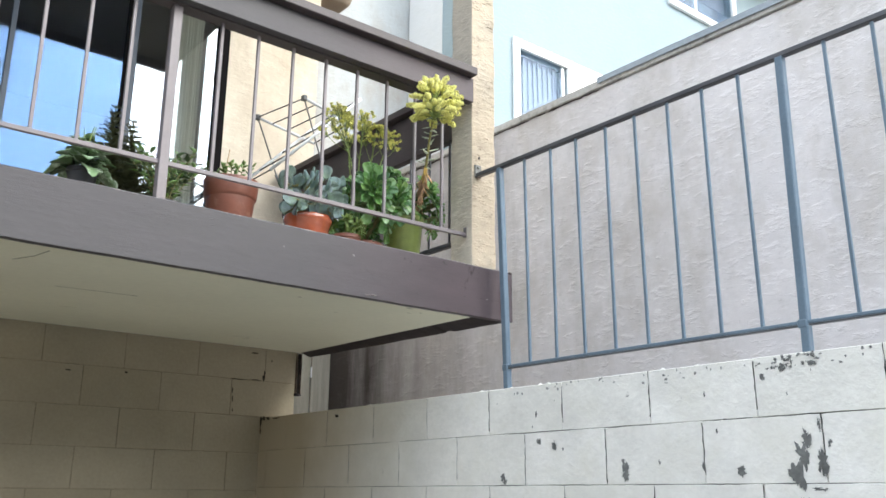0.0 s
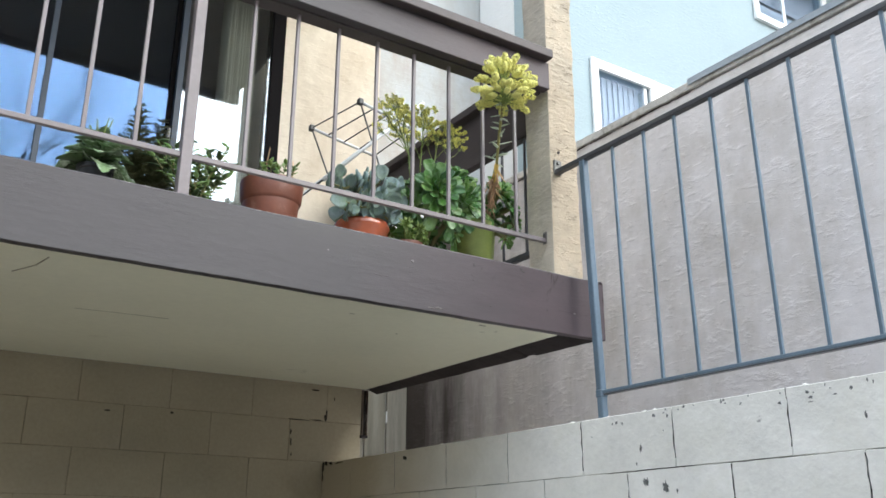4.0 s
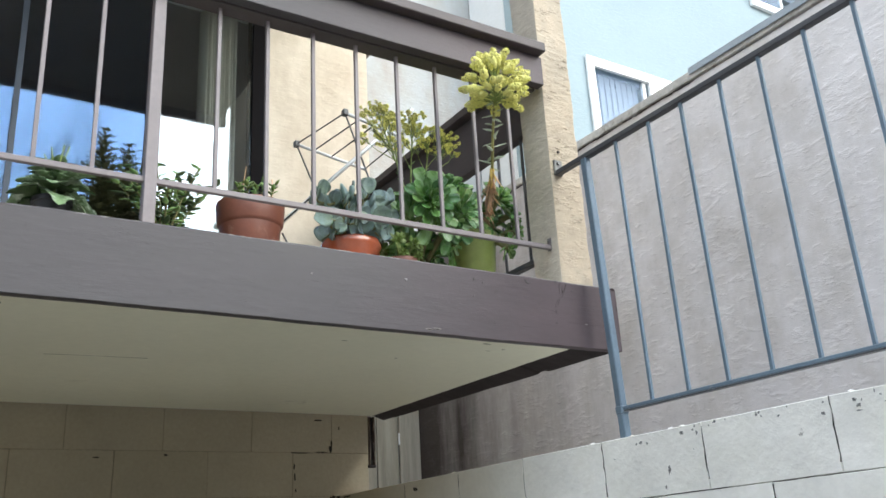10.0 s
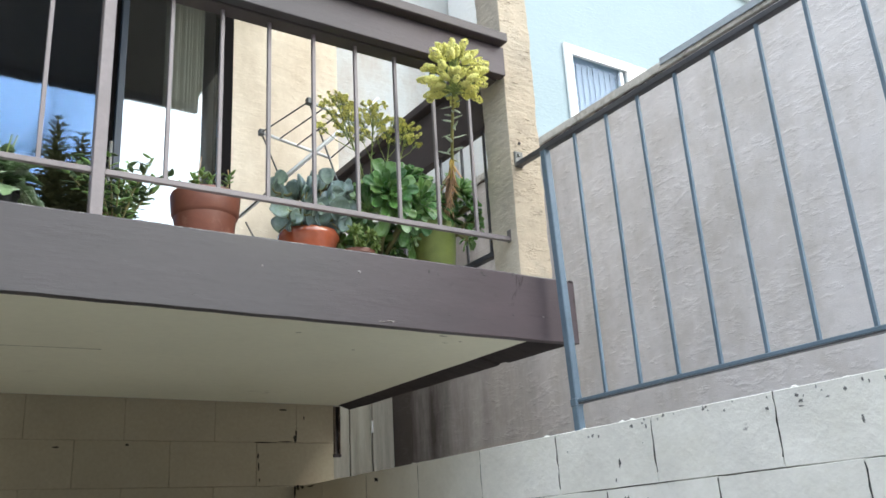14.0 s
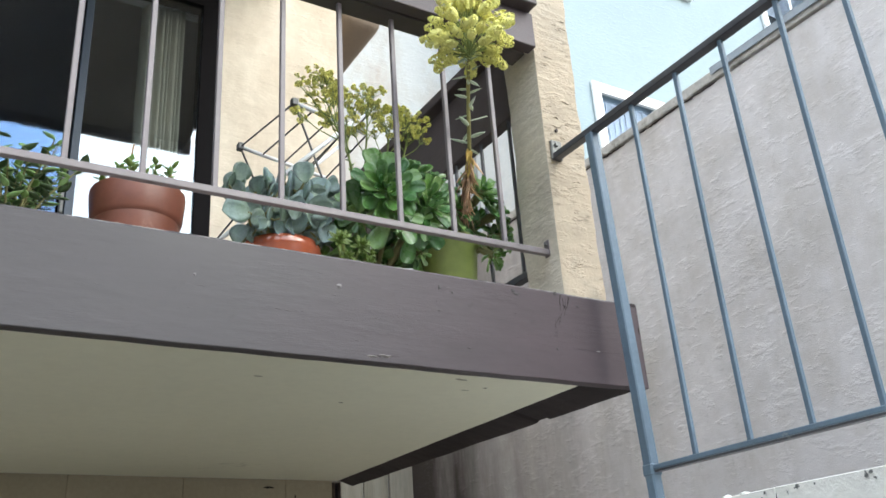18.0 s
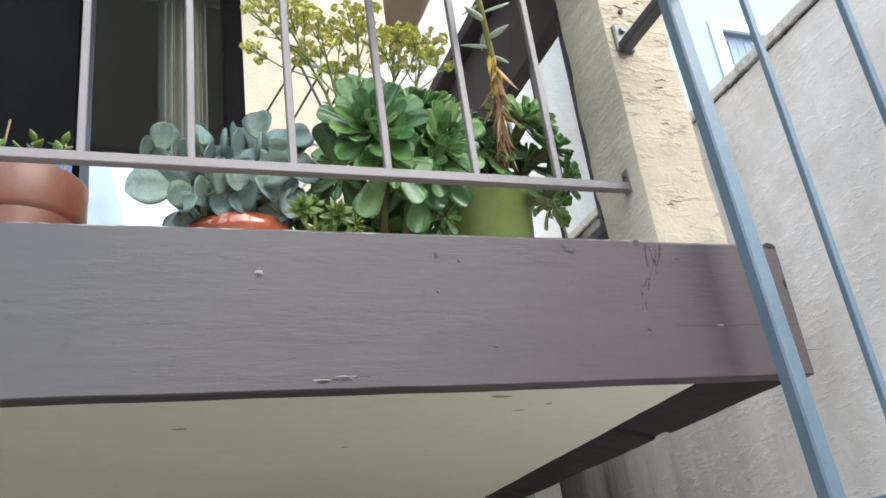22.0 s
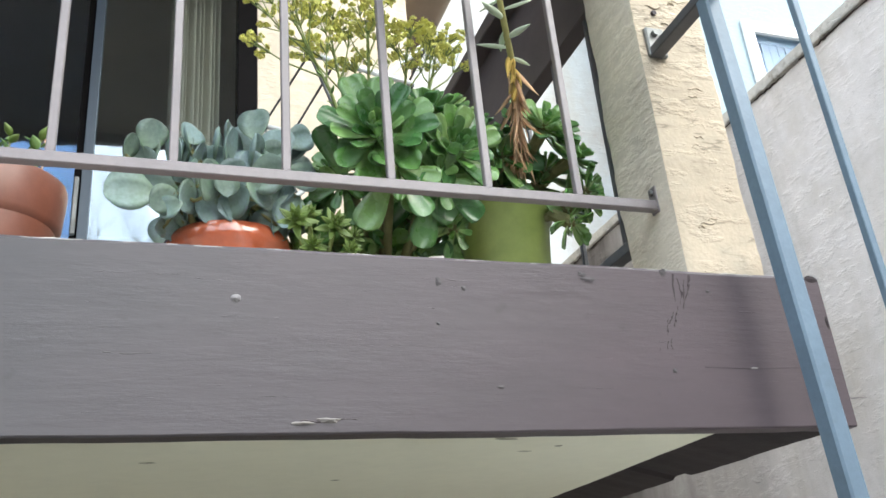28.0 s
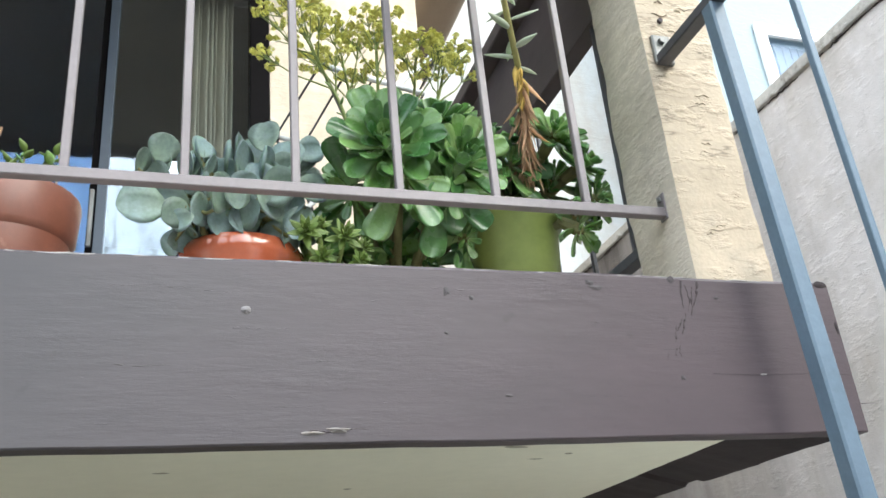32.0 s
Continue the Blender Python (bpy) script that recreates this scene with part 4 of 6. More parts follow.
# ---- plants and pots on the balcony ----
def leaf_mat(name, one, two, foot, length, rough=0.35, spec=0.5, bloom=(0.5, 0.6, 0.58), bloom_at=(0.55, 0.80), fleck=0.18):
    """A fleshy leaf: two hues that differ from leaf to leaf, paler towards its foot, with a waxy bloom."""
    m, n, l, p = nodes_of(name)
    info = n.new("ShaderNodeObjectInfo")
    c = mixed(n, l, info.outputs["Random"], one, two)
    tc = n.new("ShaderNodeTexCoord")
    sep = n.new("ShaderNodeSeparateXYZ")
    l.new(tc.outputs["Object"], sep.inputs[0])
    dv = n.new("ShaderNodeMath")
    dv.operation = "DIVIDE"
    dv.inputs[1].default_value = length
    l.new(sep.outputs["X"], dv.inputs[0])
    c = mixed(n, l, ramp(n, l, dv.outputs[0], 0.05, 0.62).outputs["Color"], foot, c)
    big = noise_at(n, l, 26.0, 5)
    c = mixed(n, l, ramp(n, l, big.outputs["Fac"], bloom_at[0], bloom_at[1], (0, 0, 0, 1), (0.6, 0.6, 0.6, 1)).outputs["Color"], c, bloom)
    fine = noise_at(n, l, 160.0, 4)
    c = mixed(n, l, 1.0, c, ramp(n, l, fine.outputs["Fac"], 0.3, 0.65, (1 - fleck,) * 3 + (1,)).outputs["Color"], "MULTIPLY")
    l.new(c, p.inputs["Base Color"])
    rr = ramp(n, l, big.outputs["Fac"], 0.35, 0.7, (rough * 0.75,) * 3 + (1,), (min(1, rough * 1.5),) * 3 + (1,))
    l.new(rr.outputs["Color"], p.inputs["Roughness"])
    p.inputs["Specular IOR Level"].default_value = spec
    p.inputs["Subsurface Weight"].default_value = 0.12
    p.inputs["Subsurface Radius"].default_value = (0.01, 0.02, 0.005)
    k = n.new("ShaderNodeBump")
    k.inputs["Strength"].default_value, k.inputs["Distance"].default_value = 0.25, 0.0015
    l.new(big.outputs["Fac"], k.inputs["Height"])
    l.new(k.outputs["Normal"], p.inputs["Normal"])
    return m


M_AEON = leaf_mat("glossy green leaf", (0.048, 0.140, 0.040), (0.135, 0.265, 0.065), (0.24, 0.38, 0.12), 0.10, 0.26, 0.6, (0.14, 0.27, 0.13))
M_AEON_LIGHT = leaf_mat("fresh green leaf", (0.105, 0.235, 0.066), (0.225, 0.36, 0.115), (0.36, 0.48, 0.19), 0.10, 0.27, 0.6, (0.21, 0.35, 0.18))
M_JADE = leaf_mat("blue grey waxy leaf", (0.215, 0.30, 0.298), (0.13, 0.18, 0.14), (0.20, 0.27, 0.20), 0.07, 0.5, 0.4, (0.38, 0.46, 0.46), (0.50, 0.80), 0.22)
M_SEDUM = mat("yellow green leaf", (0.17, 0.25, 0.055), 0.45, 0.2, 12, 60, random=0.25)
M_VARIEG = mat("variegated green leaf", (0.24, 0.36, 0.19), 0.5, 0.25, 16, 60, 0.2, 0.001, random=0.35, dirt=(0.50, 0.58, 0.44), dirt_at=(0.50, 0.60), dirt_scale=26)
M_DARKLEAF = mat("dark green leaf", (0.065, 0.115, 0.040), 0.55, 0.3, 12, 60, random=0.4)
M_CONIFER = mat("dull green needle twig", (0.155, 0.165, 0.085), 0.7, 0.3, 12, 60, random=0.3)
M_PALELEAF = mat("pale silvery leaf underside", (0.62, 0.70, 0.56), 0.5, 0.12, 10, 60, random=0.25)
M_STEM = mat("green brown stem", (0.20, 0.19, 0.075), 0.7, 0.25, 10, 60, 0.3, 0.001)
M_SPIKE = mat("yellowish green stem", (0.34, 0.31, 0.11), 0.65, 0.25, 14, 60, 0.3, 0.001)
M_GREENSTEM = mat("green flower stem", (0.24, 0.30, 0.085), 0.6, 0.2, 10, 60)


def petal_mat(name, col, through_share=0.45, spread=0.14):
    """A thin petal or dry leaf that daylight shines through."""
    m, n, l, p = nodes_of(name)
    n.remove(p)
    info = n.new("ShaderNodeObjectInfo")
    c = mixed(n, l, info.outputs["Random"], tuple(x * (1 - spread) for x in col), col)
    fine = noise_at(n, l, 120.0, 4)
    c = mixed(n, l, 1.0, c, ramp(n, l, fine.outputs["Fac"], 0.3, 0.65, (0.86, 0.86, 0.80, 1)).outputs["Color"], "MULTIPLY")
    d, t, x = n.new("ShaderNodeBsdfDiffuse"), n.new("ShaderNodeBsdfTranslucent"), n.new("ShaderNodeMixShader")
    x.inputs[0].default_value = through_share
    l.new(c, d.inputs["Color"])
    l.new(c, t.inputs["Color"])
    l.new(d.outputs[0], x.inputs[1])
    l.new(t.outputs[0], x.inputs[2])
    l.new(x.outputs[0], n["Material Output"].inputs["Surface"])
    return m


M_DRY = petal_mat("dried brown leaf", (0.84, 0.58, 0.38), 0.40, 0.40)
M_YELLOW = petal_mat("pale yellow flower", (0.98, 0.95, 0.40), 0.30, 0.06)
M_OCHRE = petal_mat("ochre yellow flower", (0.98, 0.95, 0.34), 0.25, 0.05)
M_TERRA = mat("terracotta", (0.195, 0.070, 0.044), 0.38, 0.14, 6, 70, 0.3, 0.001, dirt=(0.36, 0.21, 0.155), dirt_at=(0.60, 0.76), dirt_scale=8)
M_ORANGE = mat("orange glaze", (0.42, 0.105, 0.048), 0.10, 0.22, 7, 30, 0.35, 0.003, coat=1.0)
M_LIME = mat("lime green glazed pot", (0.25, 0.305, 0.085), 0.35, 0.16, 6, 40, dirt=(0.11, 0.13, 0.05), dirt_at=(0.58, 0.70), dirt_scale=9)
M_BLACKPOT = mat("black plastic pot", (0.018, 0.018, 0.022), 0.45, 0.1)
M_SOIL = mat("potting soil", (0.05, 0.035, 0.025), 0.95, 0.4, 30, 120, 0.8, 0.004)


def leaf_mesh(name, material, length, width, thick, cup=0.25, curl=0.15, shape="spoon"):
    """A fleshy leaf along +x, its upper face along +z."""
    bm = bmesh.new()
    ns, nv = (18 if shape == "lobed" else 9), 4
    top, bot = [], []
    for i in range(ns + 1):
        s = math.sin(0.5 * math.pi * i / ns) if shape != "oval" else i / ns
        if shape == "spoon":
            w = width * 0.5 * (0.24 * (1 - s) + 1.22 * s ** 1.15 * math.sqrt(max(0.0, 1 - s ** 7)))
        elif shape == "round":
            w = width * 0.5 * (0.22 * (1 - s) ** 2 + math.sin(math.pi * min(1, s ** 1.25)) ** 0.55)
        elif shape == "lobed":
            w = width * 0.5 * (0.20 * (1 - s) ** 2 + math.sin(math.pi * min(1, s ** 0.9)) ** 0.6) * (0.84 + 0.16 * math.cos(6 * math.pi * s + 0.6))
        else:
            w = width * 0.5 * (0.10 * (1 - s) + math.sin(math.pi * s ** 0.8) ** 0.85)
        w = max(w, width * 0.02)
        ra, rb = [], []
        for k in range(nv + 1):
            v = -1 + 2 * k / nv
            x, y = length * s, w * v
            z = cup * w * v * v + curl * length * s * s
            t = thick * (1 - v * v) * (0.35 + 0.65 * math.sin(math.pi * (0.12 + 0.8 * s)))
            a = bm.verts.new((x, y, z + t * 0.25))
            ra.append(a)
            rb.append(a if k in (0, nv) else bm.verts.new((x, y, z - t)))
        top.append(ra)
        bot.append(rb)
    for i in range(ns):
        for k in range(nv):
            bm.faces.new((top[i][k], top[i + 1][k], top[i + 1][k + 1], top[i][k + 1]))
            bm.faces.new((bot[i][k], bot[i][k + 1], bot[i + 1][k + 1], bot[i + 1][k]))
    for row_t, row_b in ((top[0], bot[0]), (top[-1], bot[-1])):
        bm.faces.new(row_t + row_b[-2:0:-1])
    return mesh_of(name, bm, material, True)


def facing(p, d, spin=0.0, scale=1.0):
    """A pose at p whose z axis lies along d."""
    q = Vector(d).normalized().to_track_quat("Z", "Y").to_matrix().to_4x4()
    return Matrix.Translation(p) @ q @ Matrix.Rotation(spin, 4, "Z") @ Matrix.Scale(scale, 4)


def leaf_pose(p, heading, lift, roll=0.0, scale=1.0):
    """A leaf at p: heading about z, tip raised by lift."""
    return Matrix.Translation(p) @ Matrix.Rotation(heading, 4, "Z") @ Matrix.Rotation(-lift, 4, "Y") @ Matrix.Rotation(roll, 4, "X") @ Matrix.Scale(scale, 4)


rng = random.Random(7)


def pot(thing, profile, material, soil_z, soil_r, label=""):
    p_ = part("pot", bm_lathe(profile, 40), material, thing, label, True)
    p_.data.set_sharp_from_angle(angle=radians(42))
    part("soil", bm_lathe([(0.001, soil_z - 0.01), (soil_r, soil_z - 0.01), (soil_r * 0.97, soil_z), (0.001, soil_z + 0.006)], 20), M_SOIL, thing)
    return p_


def rosette(thing, centre, axis, radius, count, meshes, inner=0.34, low=-8.0, high=78.0):
    """Leaves set by the golden angle round an axis, as one rosette with its leaves."""
    base = facing(centre, axis, rng.uniform(0, 6.28))
    core = part("rosette", bm_tube([(0, 0, -0.05), (0, 0, -0.012), (0, 0, 0.006)], [0.011, 0.013, 0.004], 8), M_STEM, thing, m=base)
    for i in range(count):
        f = i / (count - 1)
        lift = radians(low + (high - low) * f ** 1.35 + rng.uniform(-6, 6))
        size = radius / 0.10 * (1 - (1 - inner) * f ** 0.85) * rng.uniform(0.9, 1.08)
        h = i * 2.39996 + rng.uniform(-0.12, 0.12)
        z = -0.012 + 0.018 * f
        r0 = 0.008 * (1 - f)
        part("leaf", meshes[i % len(meshes)], None, core, m=leaf_pose((r0 * math.cos(h), r0 * math.sin(h), z), h, lift, rng.uniform(-0.25, 0.25), size))
    return core


AEON = [leaf_mesh("leaf", M_AEON, 0.10, 0.050, 0.005, 0.50, 0.20), leaf_mesh("leaf", M_AEON, 0.104, 0.047, 0.005, 0.65, 0.14), leaf_mesh("leaf", M_AEON_LIGHT, 0.098, 0.053, 0.005, 0.30, 0.22)]
AEON_L = [leaf_mesh("leaf", M_AEON_LIGHT, 0.10, 0.051, 0.005, 0.35, 0.16), leaf_mesh("leaf", M_AEON_LIGHT, 0.10, 0.048, 0.005, 0.5, 0.2), AEON[0]]
PALE = leaf_mesh("leaf", M_PALELEAF, 0.056, 0.0135, 0.003, 0.2, 0.05, "oval")


def flower_cluster(name, material, count, length, width, seed, plump=False, petal=0.0045):
    """A small spray of star flowers about an axis along +x."""
    r = random.Random(seed)
    bm = bmesh.new()
    for i in range(count):
        s = r.random()
        a = r.uniform(0, 2 * math.pi)
        d = width * (0.35 + 0.65 * math.sin(math.pi * min(1, 0.15 + 0.85 * s))) * math.sqrt(r.random())
        if plump:
            d = width * math.sqrt(math.sin(math.pi * (0.06 + 0.86 * s))) * r.uniform(0.82, 1.0)
        c = Vector((length * s, d * math.cos(a), d * math.sin(a)))
        n = Vector((0.5 + r.random(), math.cos(a), math.sin(a))).normalized()
        u = n.orthogonal().normalized()
        w = n.cross(u)
        q = petal * r.uniform(0.78, 1.22)
        tip = bm.verts.new(c + n * q * 0.24)
        ring = []
        for k in range(10):
            b = 2 * math.pi * k / 10
            e = q * (1.0 if k % 2 == 0 else 0.72)
            ring.append(bm.verts.new(c + e * (math.cos(b) * u + math.sin(b) * w) + n * q * (0.16 if k % 2 == 0 else 0.04)))
        for k in range(10):
            bm.faces.new((tip, ring[k], ring[(k + 1) % 10]))
        foot = bm.verts.new(c - n * q * 0.9)
        for k in range(0, 10, 2):
            bm.faces.new((foot, ring[(k + 2) % 10], ring[(k + 1) % 10]))
            bm.faces.new((foot, ring[(k + 1) % 10], ring[k]))
    return mesh_of(name, bm, material)


# tree aeoniums in the lime pot
aeon = root("aeonium_plant", "green rosette succulent with yellow flowers in lime pot", "potted plant", "potted plants on the balcony")
pot_m = Matrix.Translation((2.454, 3.255, DECK))
part("pot", bm_lathe([(0.062, 0.0), (0.066, 0.004), (0.086, 0.24), (0.093, 0.245), (0.095, 0.275), (0.086, 0.278), (0.083, 0.25)], 40), M_LIME, aeon, "lime green glazed pot", True, pot_m)
part("soil", bm_lathe([(0.001, 0.235), (0.082, 0.235), (0.08, 0.25), (0.001, 0.256)], 20), M_SOIL, aeon, m=pot_m)
part("pot", bm_lathe([(0.085, 0.0), (0.09, 0.004), (0.102, 0.095), (0.107, 0.10), (0.109, 0.118), (0.100, 0.120), (0.097, 0.105)], 36), M_TERRA, aeon, "brown clay pot hidden by leaves", True, Matrix.Translation((2.24, 3.30, DECK)))
# rosettes: centre, axis, reach of the outer leaves, leaves, leaf kinds, lift of the outer and inner leaves
ROS = (
    ((2.176, 3.095, 2.852), (-0.25, -0.90, 0.10), 0.116, 34, AEON, 0, 68),
    ((2.316, 3.110, 2.842), (0.10, -0.95, 0.05), 0.096, 30, AEON, 0, 68),
    ((2.296, 3.185, 2.958), (-0.05, -0.62, 0.80), 0.118, 26, AEON, 4, 66),
    ((2.375, 3.195, 2.945), (0.20, -0.60, 0.80), 0.104, 24, AEON, 0, 66),
    ((2.225, 3.235, 2.940), (-0.40, -0.45, 0.80), 0.100, 22, AEON, 0, 66),
    ((2.512, 3.140, 2.932), (0.20, -0.78, 0.50), 0.102, 26, AEON_L, -14, 60),
    ((2.575, 3.160, 2.885), (0.60, -0.62, 0.40), 0.088, 24, AEON_L, -10, 60),
    ((2.585, 3.150, 2.808), (0.60, -0.70, -0.05), 0.076, 20, AEON_L, -14, 55),
    ((2.425, 3.155, 2.868), (0.10, -0.95, 0.10), 0.088, 22, AEON, -10, 60),
    ((2.205, 3.100, 2.795), (-0.05, -0.95, -0.30), 0.125, 18, AEON, -16, 40),
    ((2.285, 3.115, 2.790), (0.10, -0.95, -0.30), 0.115, 16, AEON, -16, 40),
    ((2.130, 3.170, 2.790), (-0.50, -0.60, -0.45), 0.090, 14, AEON, 0, 45),
    ((2.545, 3.155, 2.740), (0.50, -0.55, -0.60), 0.070, 14, AEON_L, 0, 50),
    ((2.190, 3.265, 2.880), (-0.30, -0.60, 0.70), 0.100, 18, AEON, -10, 60),
    ((2.330, 3.275, 2.905), (0.00, -0.60, 0.80), 0.105, 18, AEON, -10, 60),
    ((2.455, 3.260, 2.925), (0.20, -0.60, 0.80), 0.100, 18, AEON, -10, 60),
    ((2.560, 3.250, 2.905), (0.50, -0.40, 0.75), 0.090, 18, AEON_L, -10, 60),
    ((2.255, 3.255, 2.800), (0.00, -0.90, 0.05), 0.105, 18, AEON, -12, 50),
    ((2.130, 3.230, 2.850), (-0.60, -0.60, 0.40), 0.085, 18, AEON, -10, 60),
    ((2.390, 3.240, 2.800), (0.10, -0.90, 0.00), 0.085, 16, AEON, -12, 50),
    ((2.205, 3.265, 2.715), (0.00, -0.70, -0.55), 0.098, 16, AEON, -4, 45),
    ((2.285, 3.270, 2.710), (0.10, -0.70, -0.55), 0.095, 16, AEON, -4, 45),
    ((2.125, 3.270, 2.725), (-0.30, -0.70, -0.45), 0.095, 16, AEON, -4, 45),
    ((2.565, 3.190, 2.785), (0.50, -0.70, -0.15), 0.080, 16, AEON_L, -6, 50),
    ((2.065, 3.260, 2.700), (-0.40, -0.70, -0.20), 0.085, 14, AEON, -4, 45),
    ((2.350, 3.230, 2.750), (0.20, -0.80, -0.40), 0.080, 14, AEON, -4, 45),
    ((2.130, 3.365, 2.670), (-0.10, -0.90, -0.10), 0.095, 16, AEON, -8, 45),
    ((2.335, 3.400, 2.665), (0.10, -0.90, 0.00), 0.085, 16, AEON, -8, 45),
    ((2.445, 3.215, 2.835), (0.10, -0.85, 0.15), 0.072, 16, AEON, -12, 55),
    ((2.515, 3.205, 2.845), (0.35, -0.75, 0.25), 0.075, 16, AEON, -10, 55),
)
for n_, (c, ax, r, cnt, me, lo_, hi_) in enumerate(ROS):
    rosette(aeon, c, ax, r, cnt, me, 0.26, lo_, hi_)
    foot = Vector((2.442, 3.255, 2.78)) if c[0] > 2.38 else Vector((2.24, 3.30, 2.64))
    a_ = Vector(ax).normalized()
    tip = Vector(c) - 0.045 * a_
    part("branch", bm_tube([foot, foot.lerp(tip, 0.5) + Vector((0, 0.02, -0.01)), tip], [0.010, 0.008, 0.009], 7), M_STEM, aeon, smooth=True)

# the tall flower spike that leans out between the pickets
stem_pts = [(2.466, 3.185, 2.87), (2.442, 3.115, 2.935), (2.405, 3.03, 2.99), (2.345, 2.93, 3.07), (2.300, 2.85, 3.125), (2.278, 2.81, 3.17)]
spike = part("flower_spike", bm_tube(stem_pts, [0.008, 0.0065, 0.0058, 0.0052, 0.0046, 0.004], 9), M_SPIKE, aeon, "leaning stem with a domed yellow flower head", True)


def along(pts, t):
    f = t * (len(pts) - 1)
    i = min(int(f), len(pts) - 2)
    return Vector(pts[i]).lerp(Vector(pts[i + 1]), f - i)


for i in range(20):
    t = 0.40 + 0.48 * i / 20
    part("leaf", PALE, None, spike, m=leaf_pose(along(stem_pts, t), i * 2.4 + 0.4, radians(rng.uniform(-15, 30)), rng.uniform(-0.5, 0.5), rng.uniform(0.75, 1.2) * (1.05 - 0.4 * (i / 20))))
DRYLEAF = [leaf_mesh("dry_leaf", M_DRY, 0.100, 0.0062, 0.001, 1.0, -0.25, "oval"), leaf_mesh("dry_leaf", M_DRY, 0.075, 0.0080, 0.001, 1.4, 0.30, "oval")]
M_YDRY = petal_mat("yellowing leaf", (0.80, 0.60, 0.20), 0.4)
YDRY = leaf_mesh("dry_leaf", M_YDRY, 0.045, 0.011, 0.0012, 0.9, -0.2, "oval")
for i in range(120):
    t = 0.05 + 0.36 * rng.random()
    part("dry_leaf", YDRY if (t > 0.31 and i % 3) else DRYLEAF[i % 2], None, spike, m=leaf_pose(along(stem_pts, t), rng.uniform(0, 6.28), radians(rng.uniform(-94, -60)), rng.uniform(-1, 1), rng.uniform(0.5, 1.05)))
CL = [flower_cluster("floret_spray", M_YELLOW, 84, 0.048, 0.0125, s, True) for s in range(3)]
top_c = Vector((2.276, 2.806, 3.15))
twigs = []
for i in range(48):
    f = (i + 0.5) / 48
    el = radians(-24 + 110 * f ** 0.9)
    h = i * 2.39996
    d = Vector((math.cos(el) * math.cos(h), math.cos(el) * math.sin(h), math.sin(el)))
    R = Vector((0.078 * d.x, 0.078 * d.y, 0.098 * d.z + 0.012)) * rng.uniform(0.88, 1.08)
    p = top_c + R
    s0 = top_c + Vector((0, 0, -0.05 + 0.085 * f))
    twigs.append(bm_tube([s0, s0.lerp(p, 0.55) + Vector((0, 0, 0.012)), p], 0.0014, 4))
    drop = radians(-30 + 95 * f)
    part("floret_spray", CL[i % 3], None, spike, m=leaf_pose(p, h + rng.uniform(-0.3, 0.3), drop * 0.75 + rng.uniform(-0.2, 0.2), 0, rng.uniform(0.8, 1.15)))
for i in range(26):
    h, el = i * 2.39996, radians(-22 + 46 * i / 26)
    p = top_c + Vector((0.046 * math.cos(el) * math.cos(h), 0.046 * math.cos(el) * math.sin(h), 0.060 * math.sin(el) - 0.004))
    twigs.append(bm_tube([top_c + Vector((0, 0, -0.03)), p], 0.0014, 4))
    part("floret_spray", CL[i % 3], None, spike, m=leaf_pose(p, h, el * 0.6 + rng.uniform(-0.3, 0.2), 0, rng.uniform(0.75, 1.0)))
tagged(part("branchlet_stuff", bm_join(twigs), M_GREENSTEM, spike), kind="stuff")

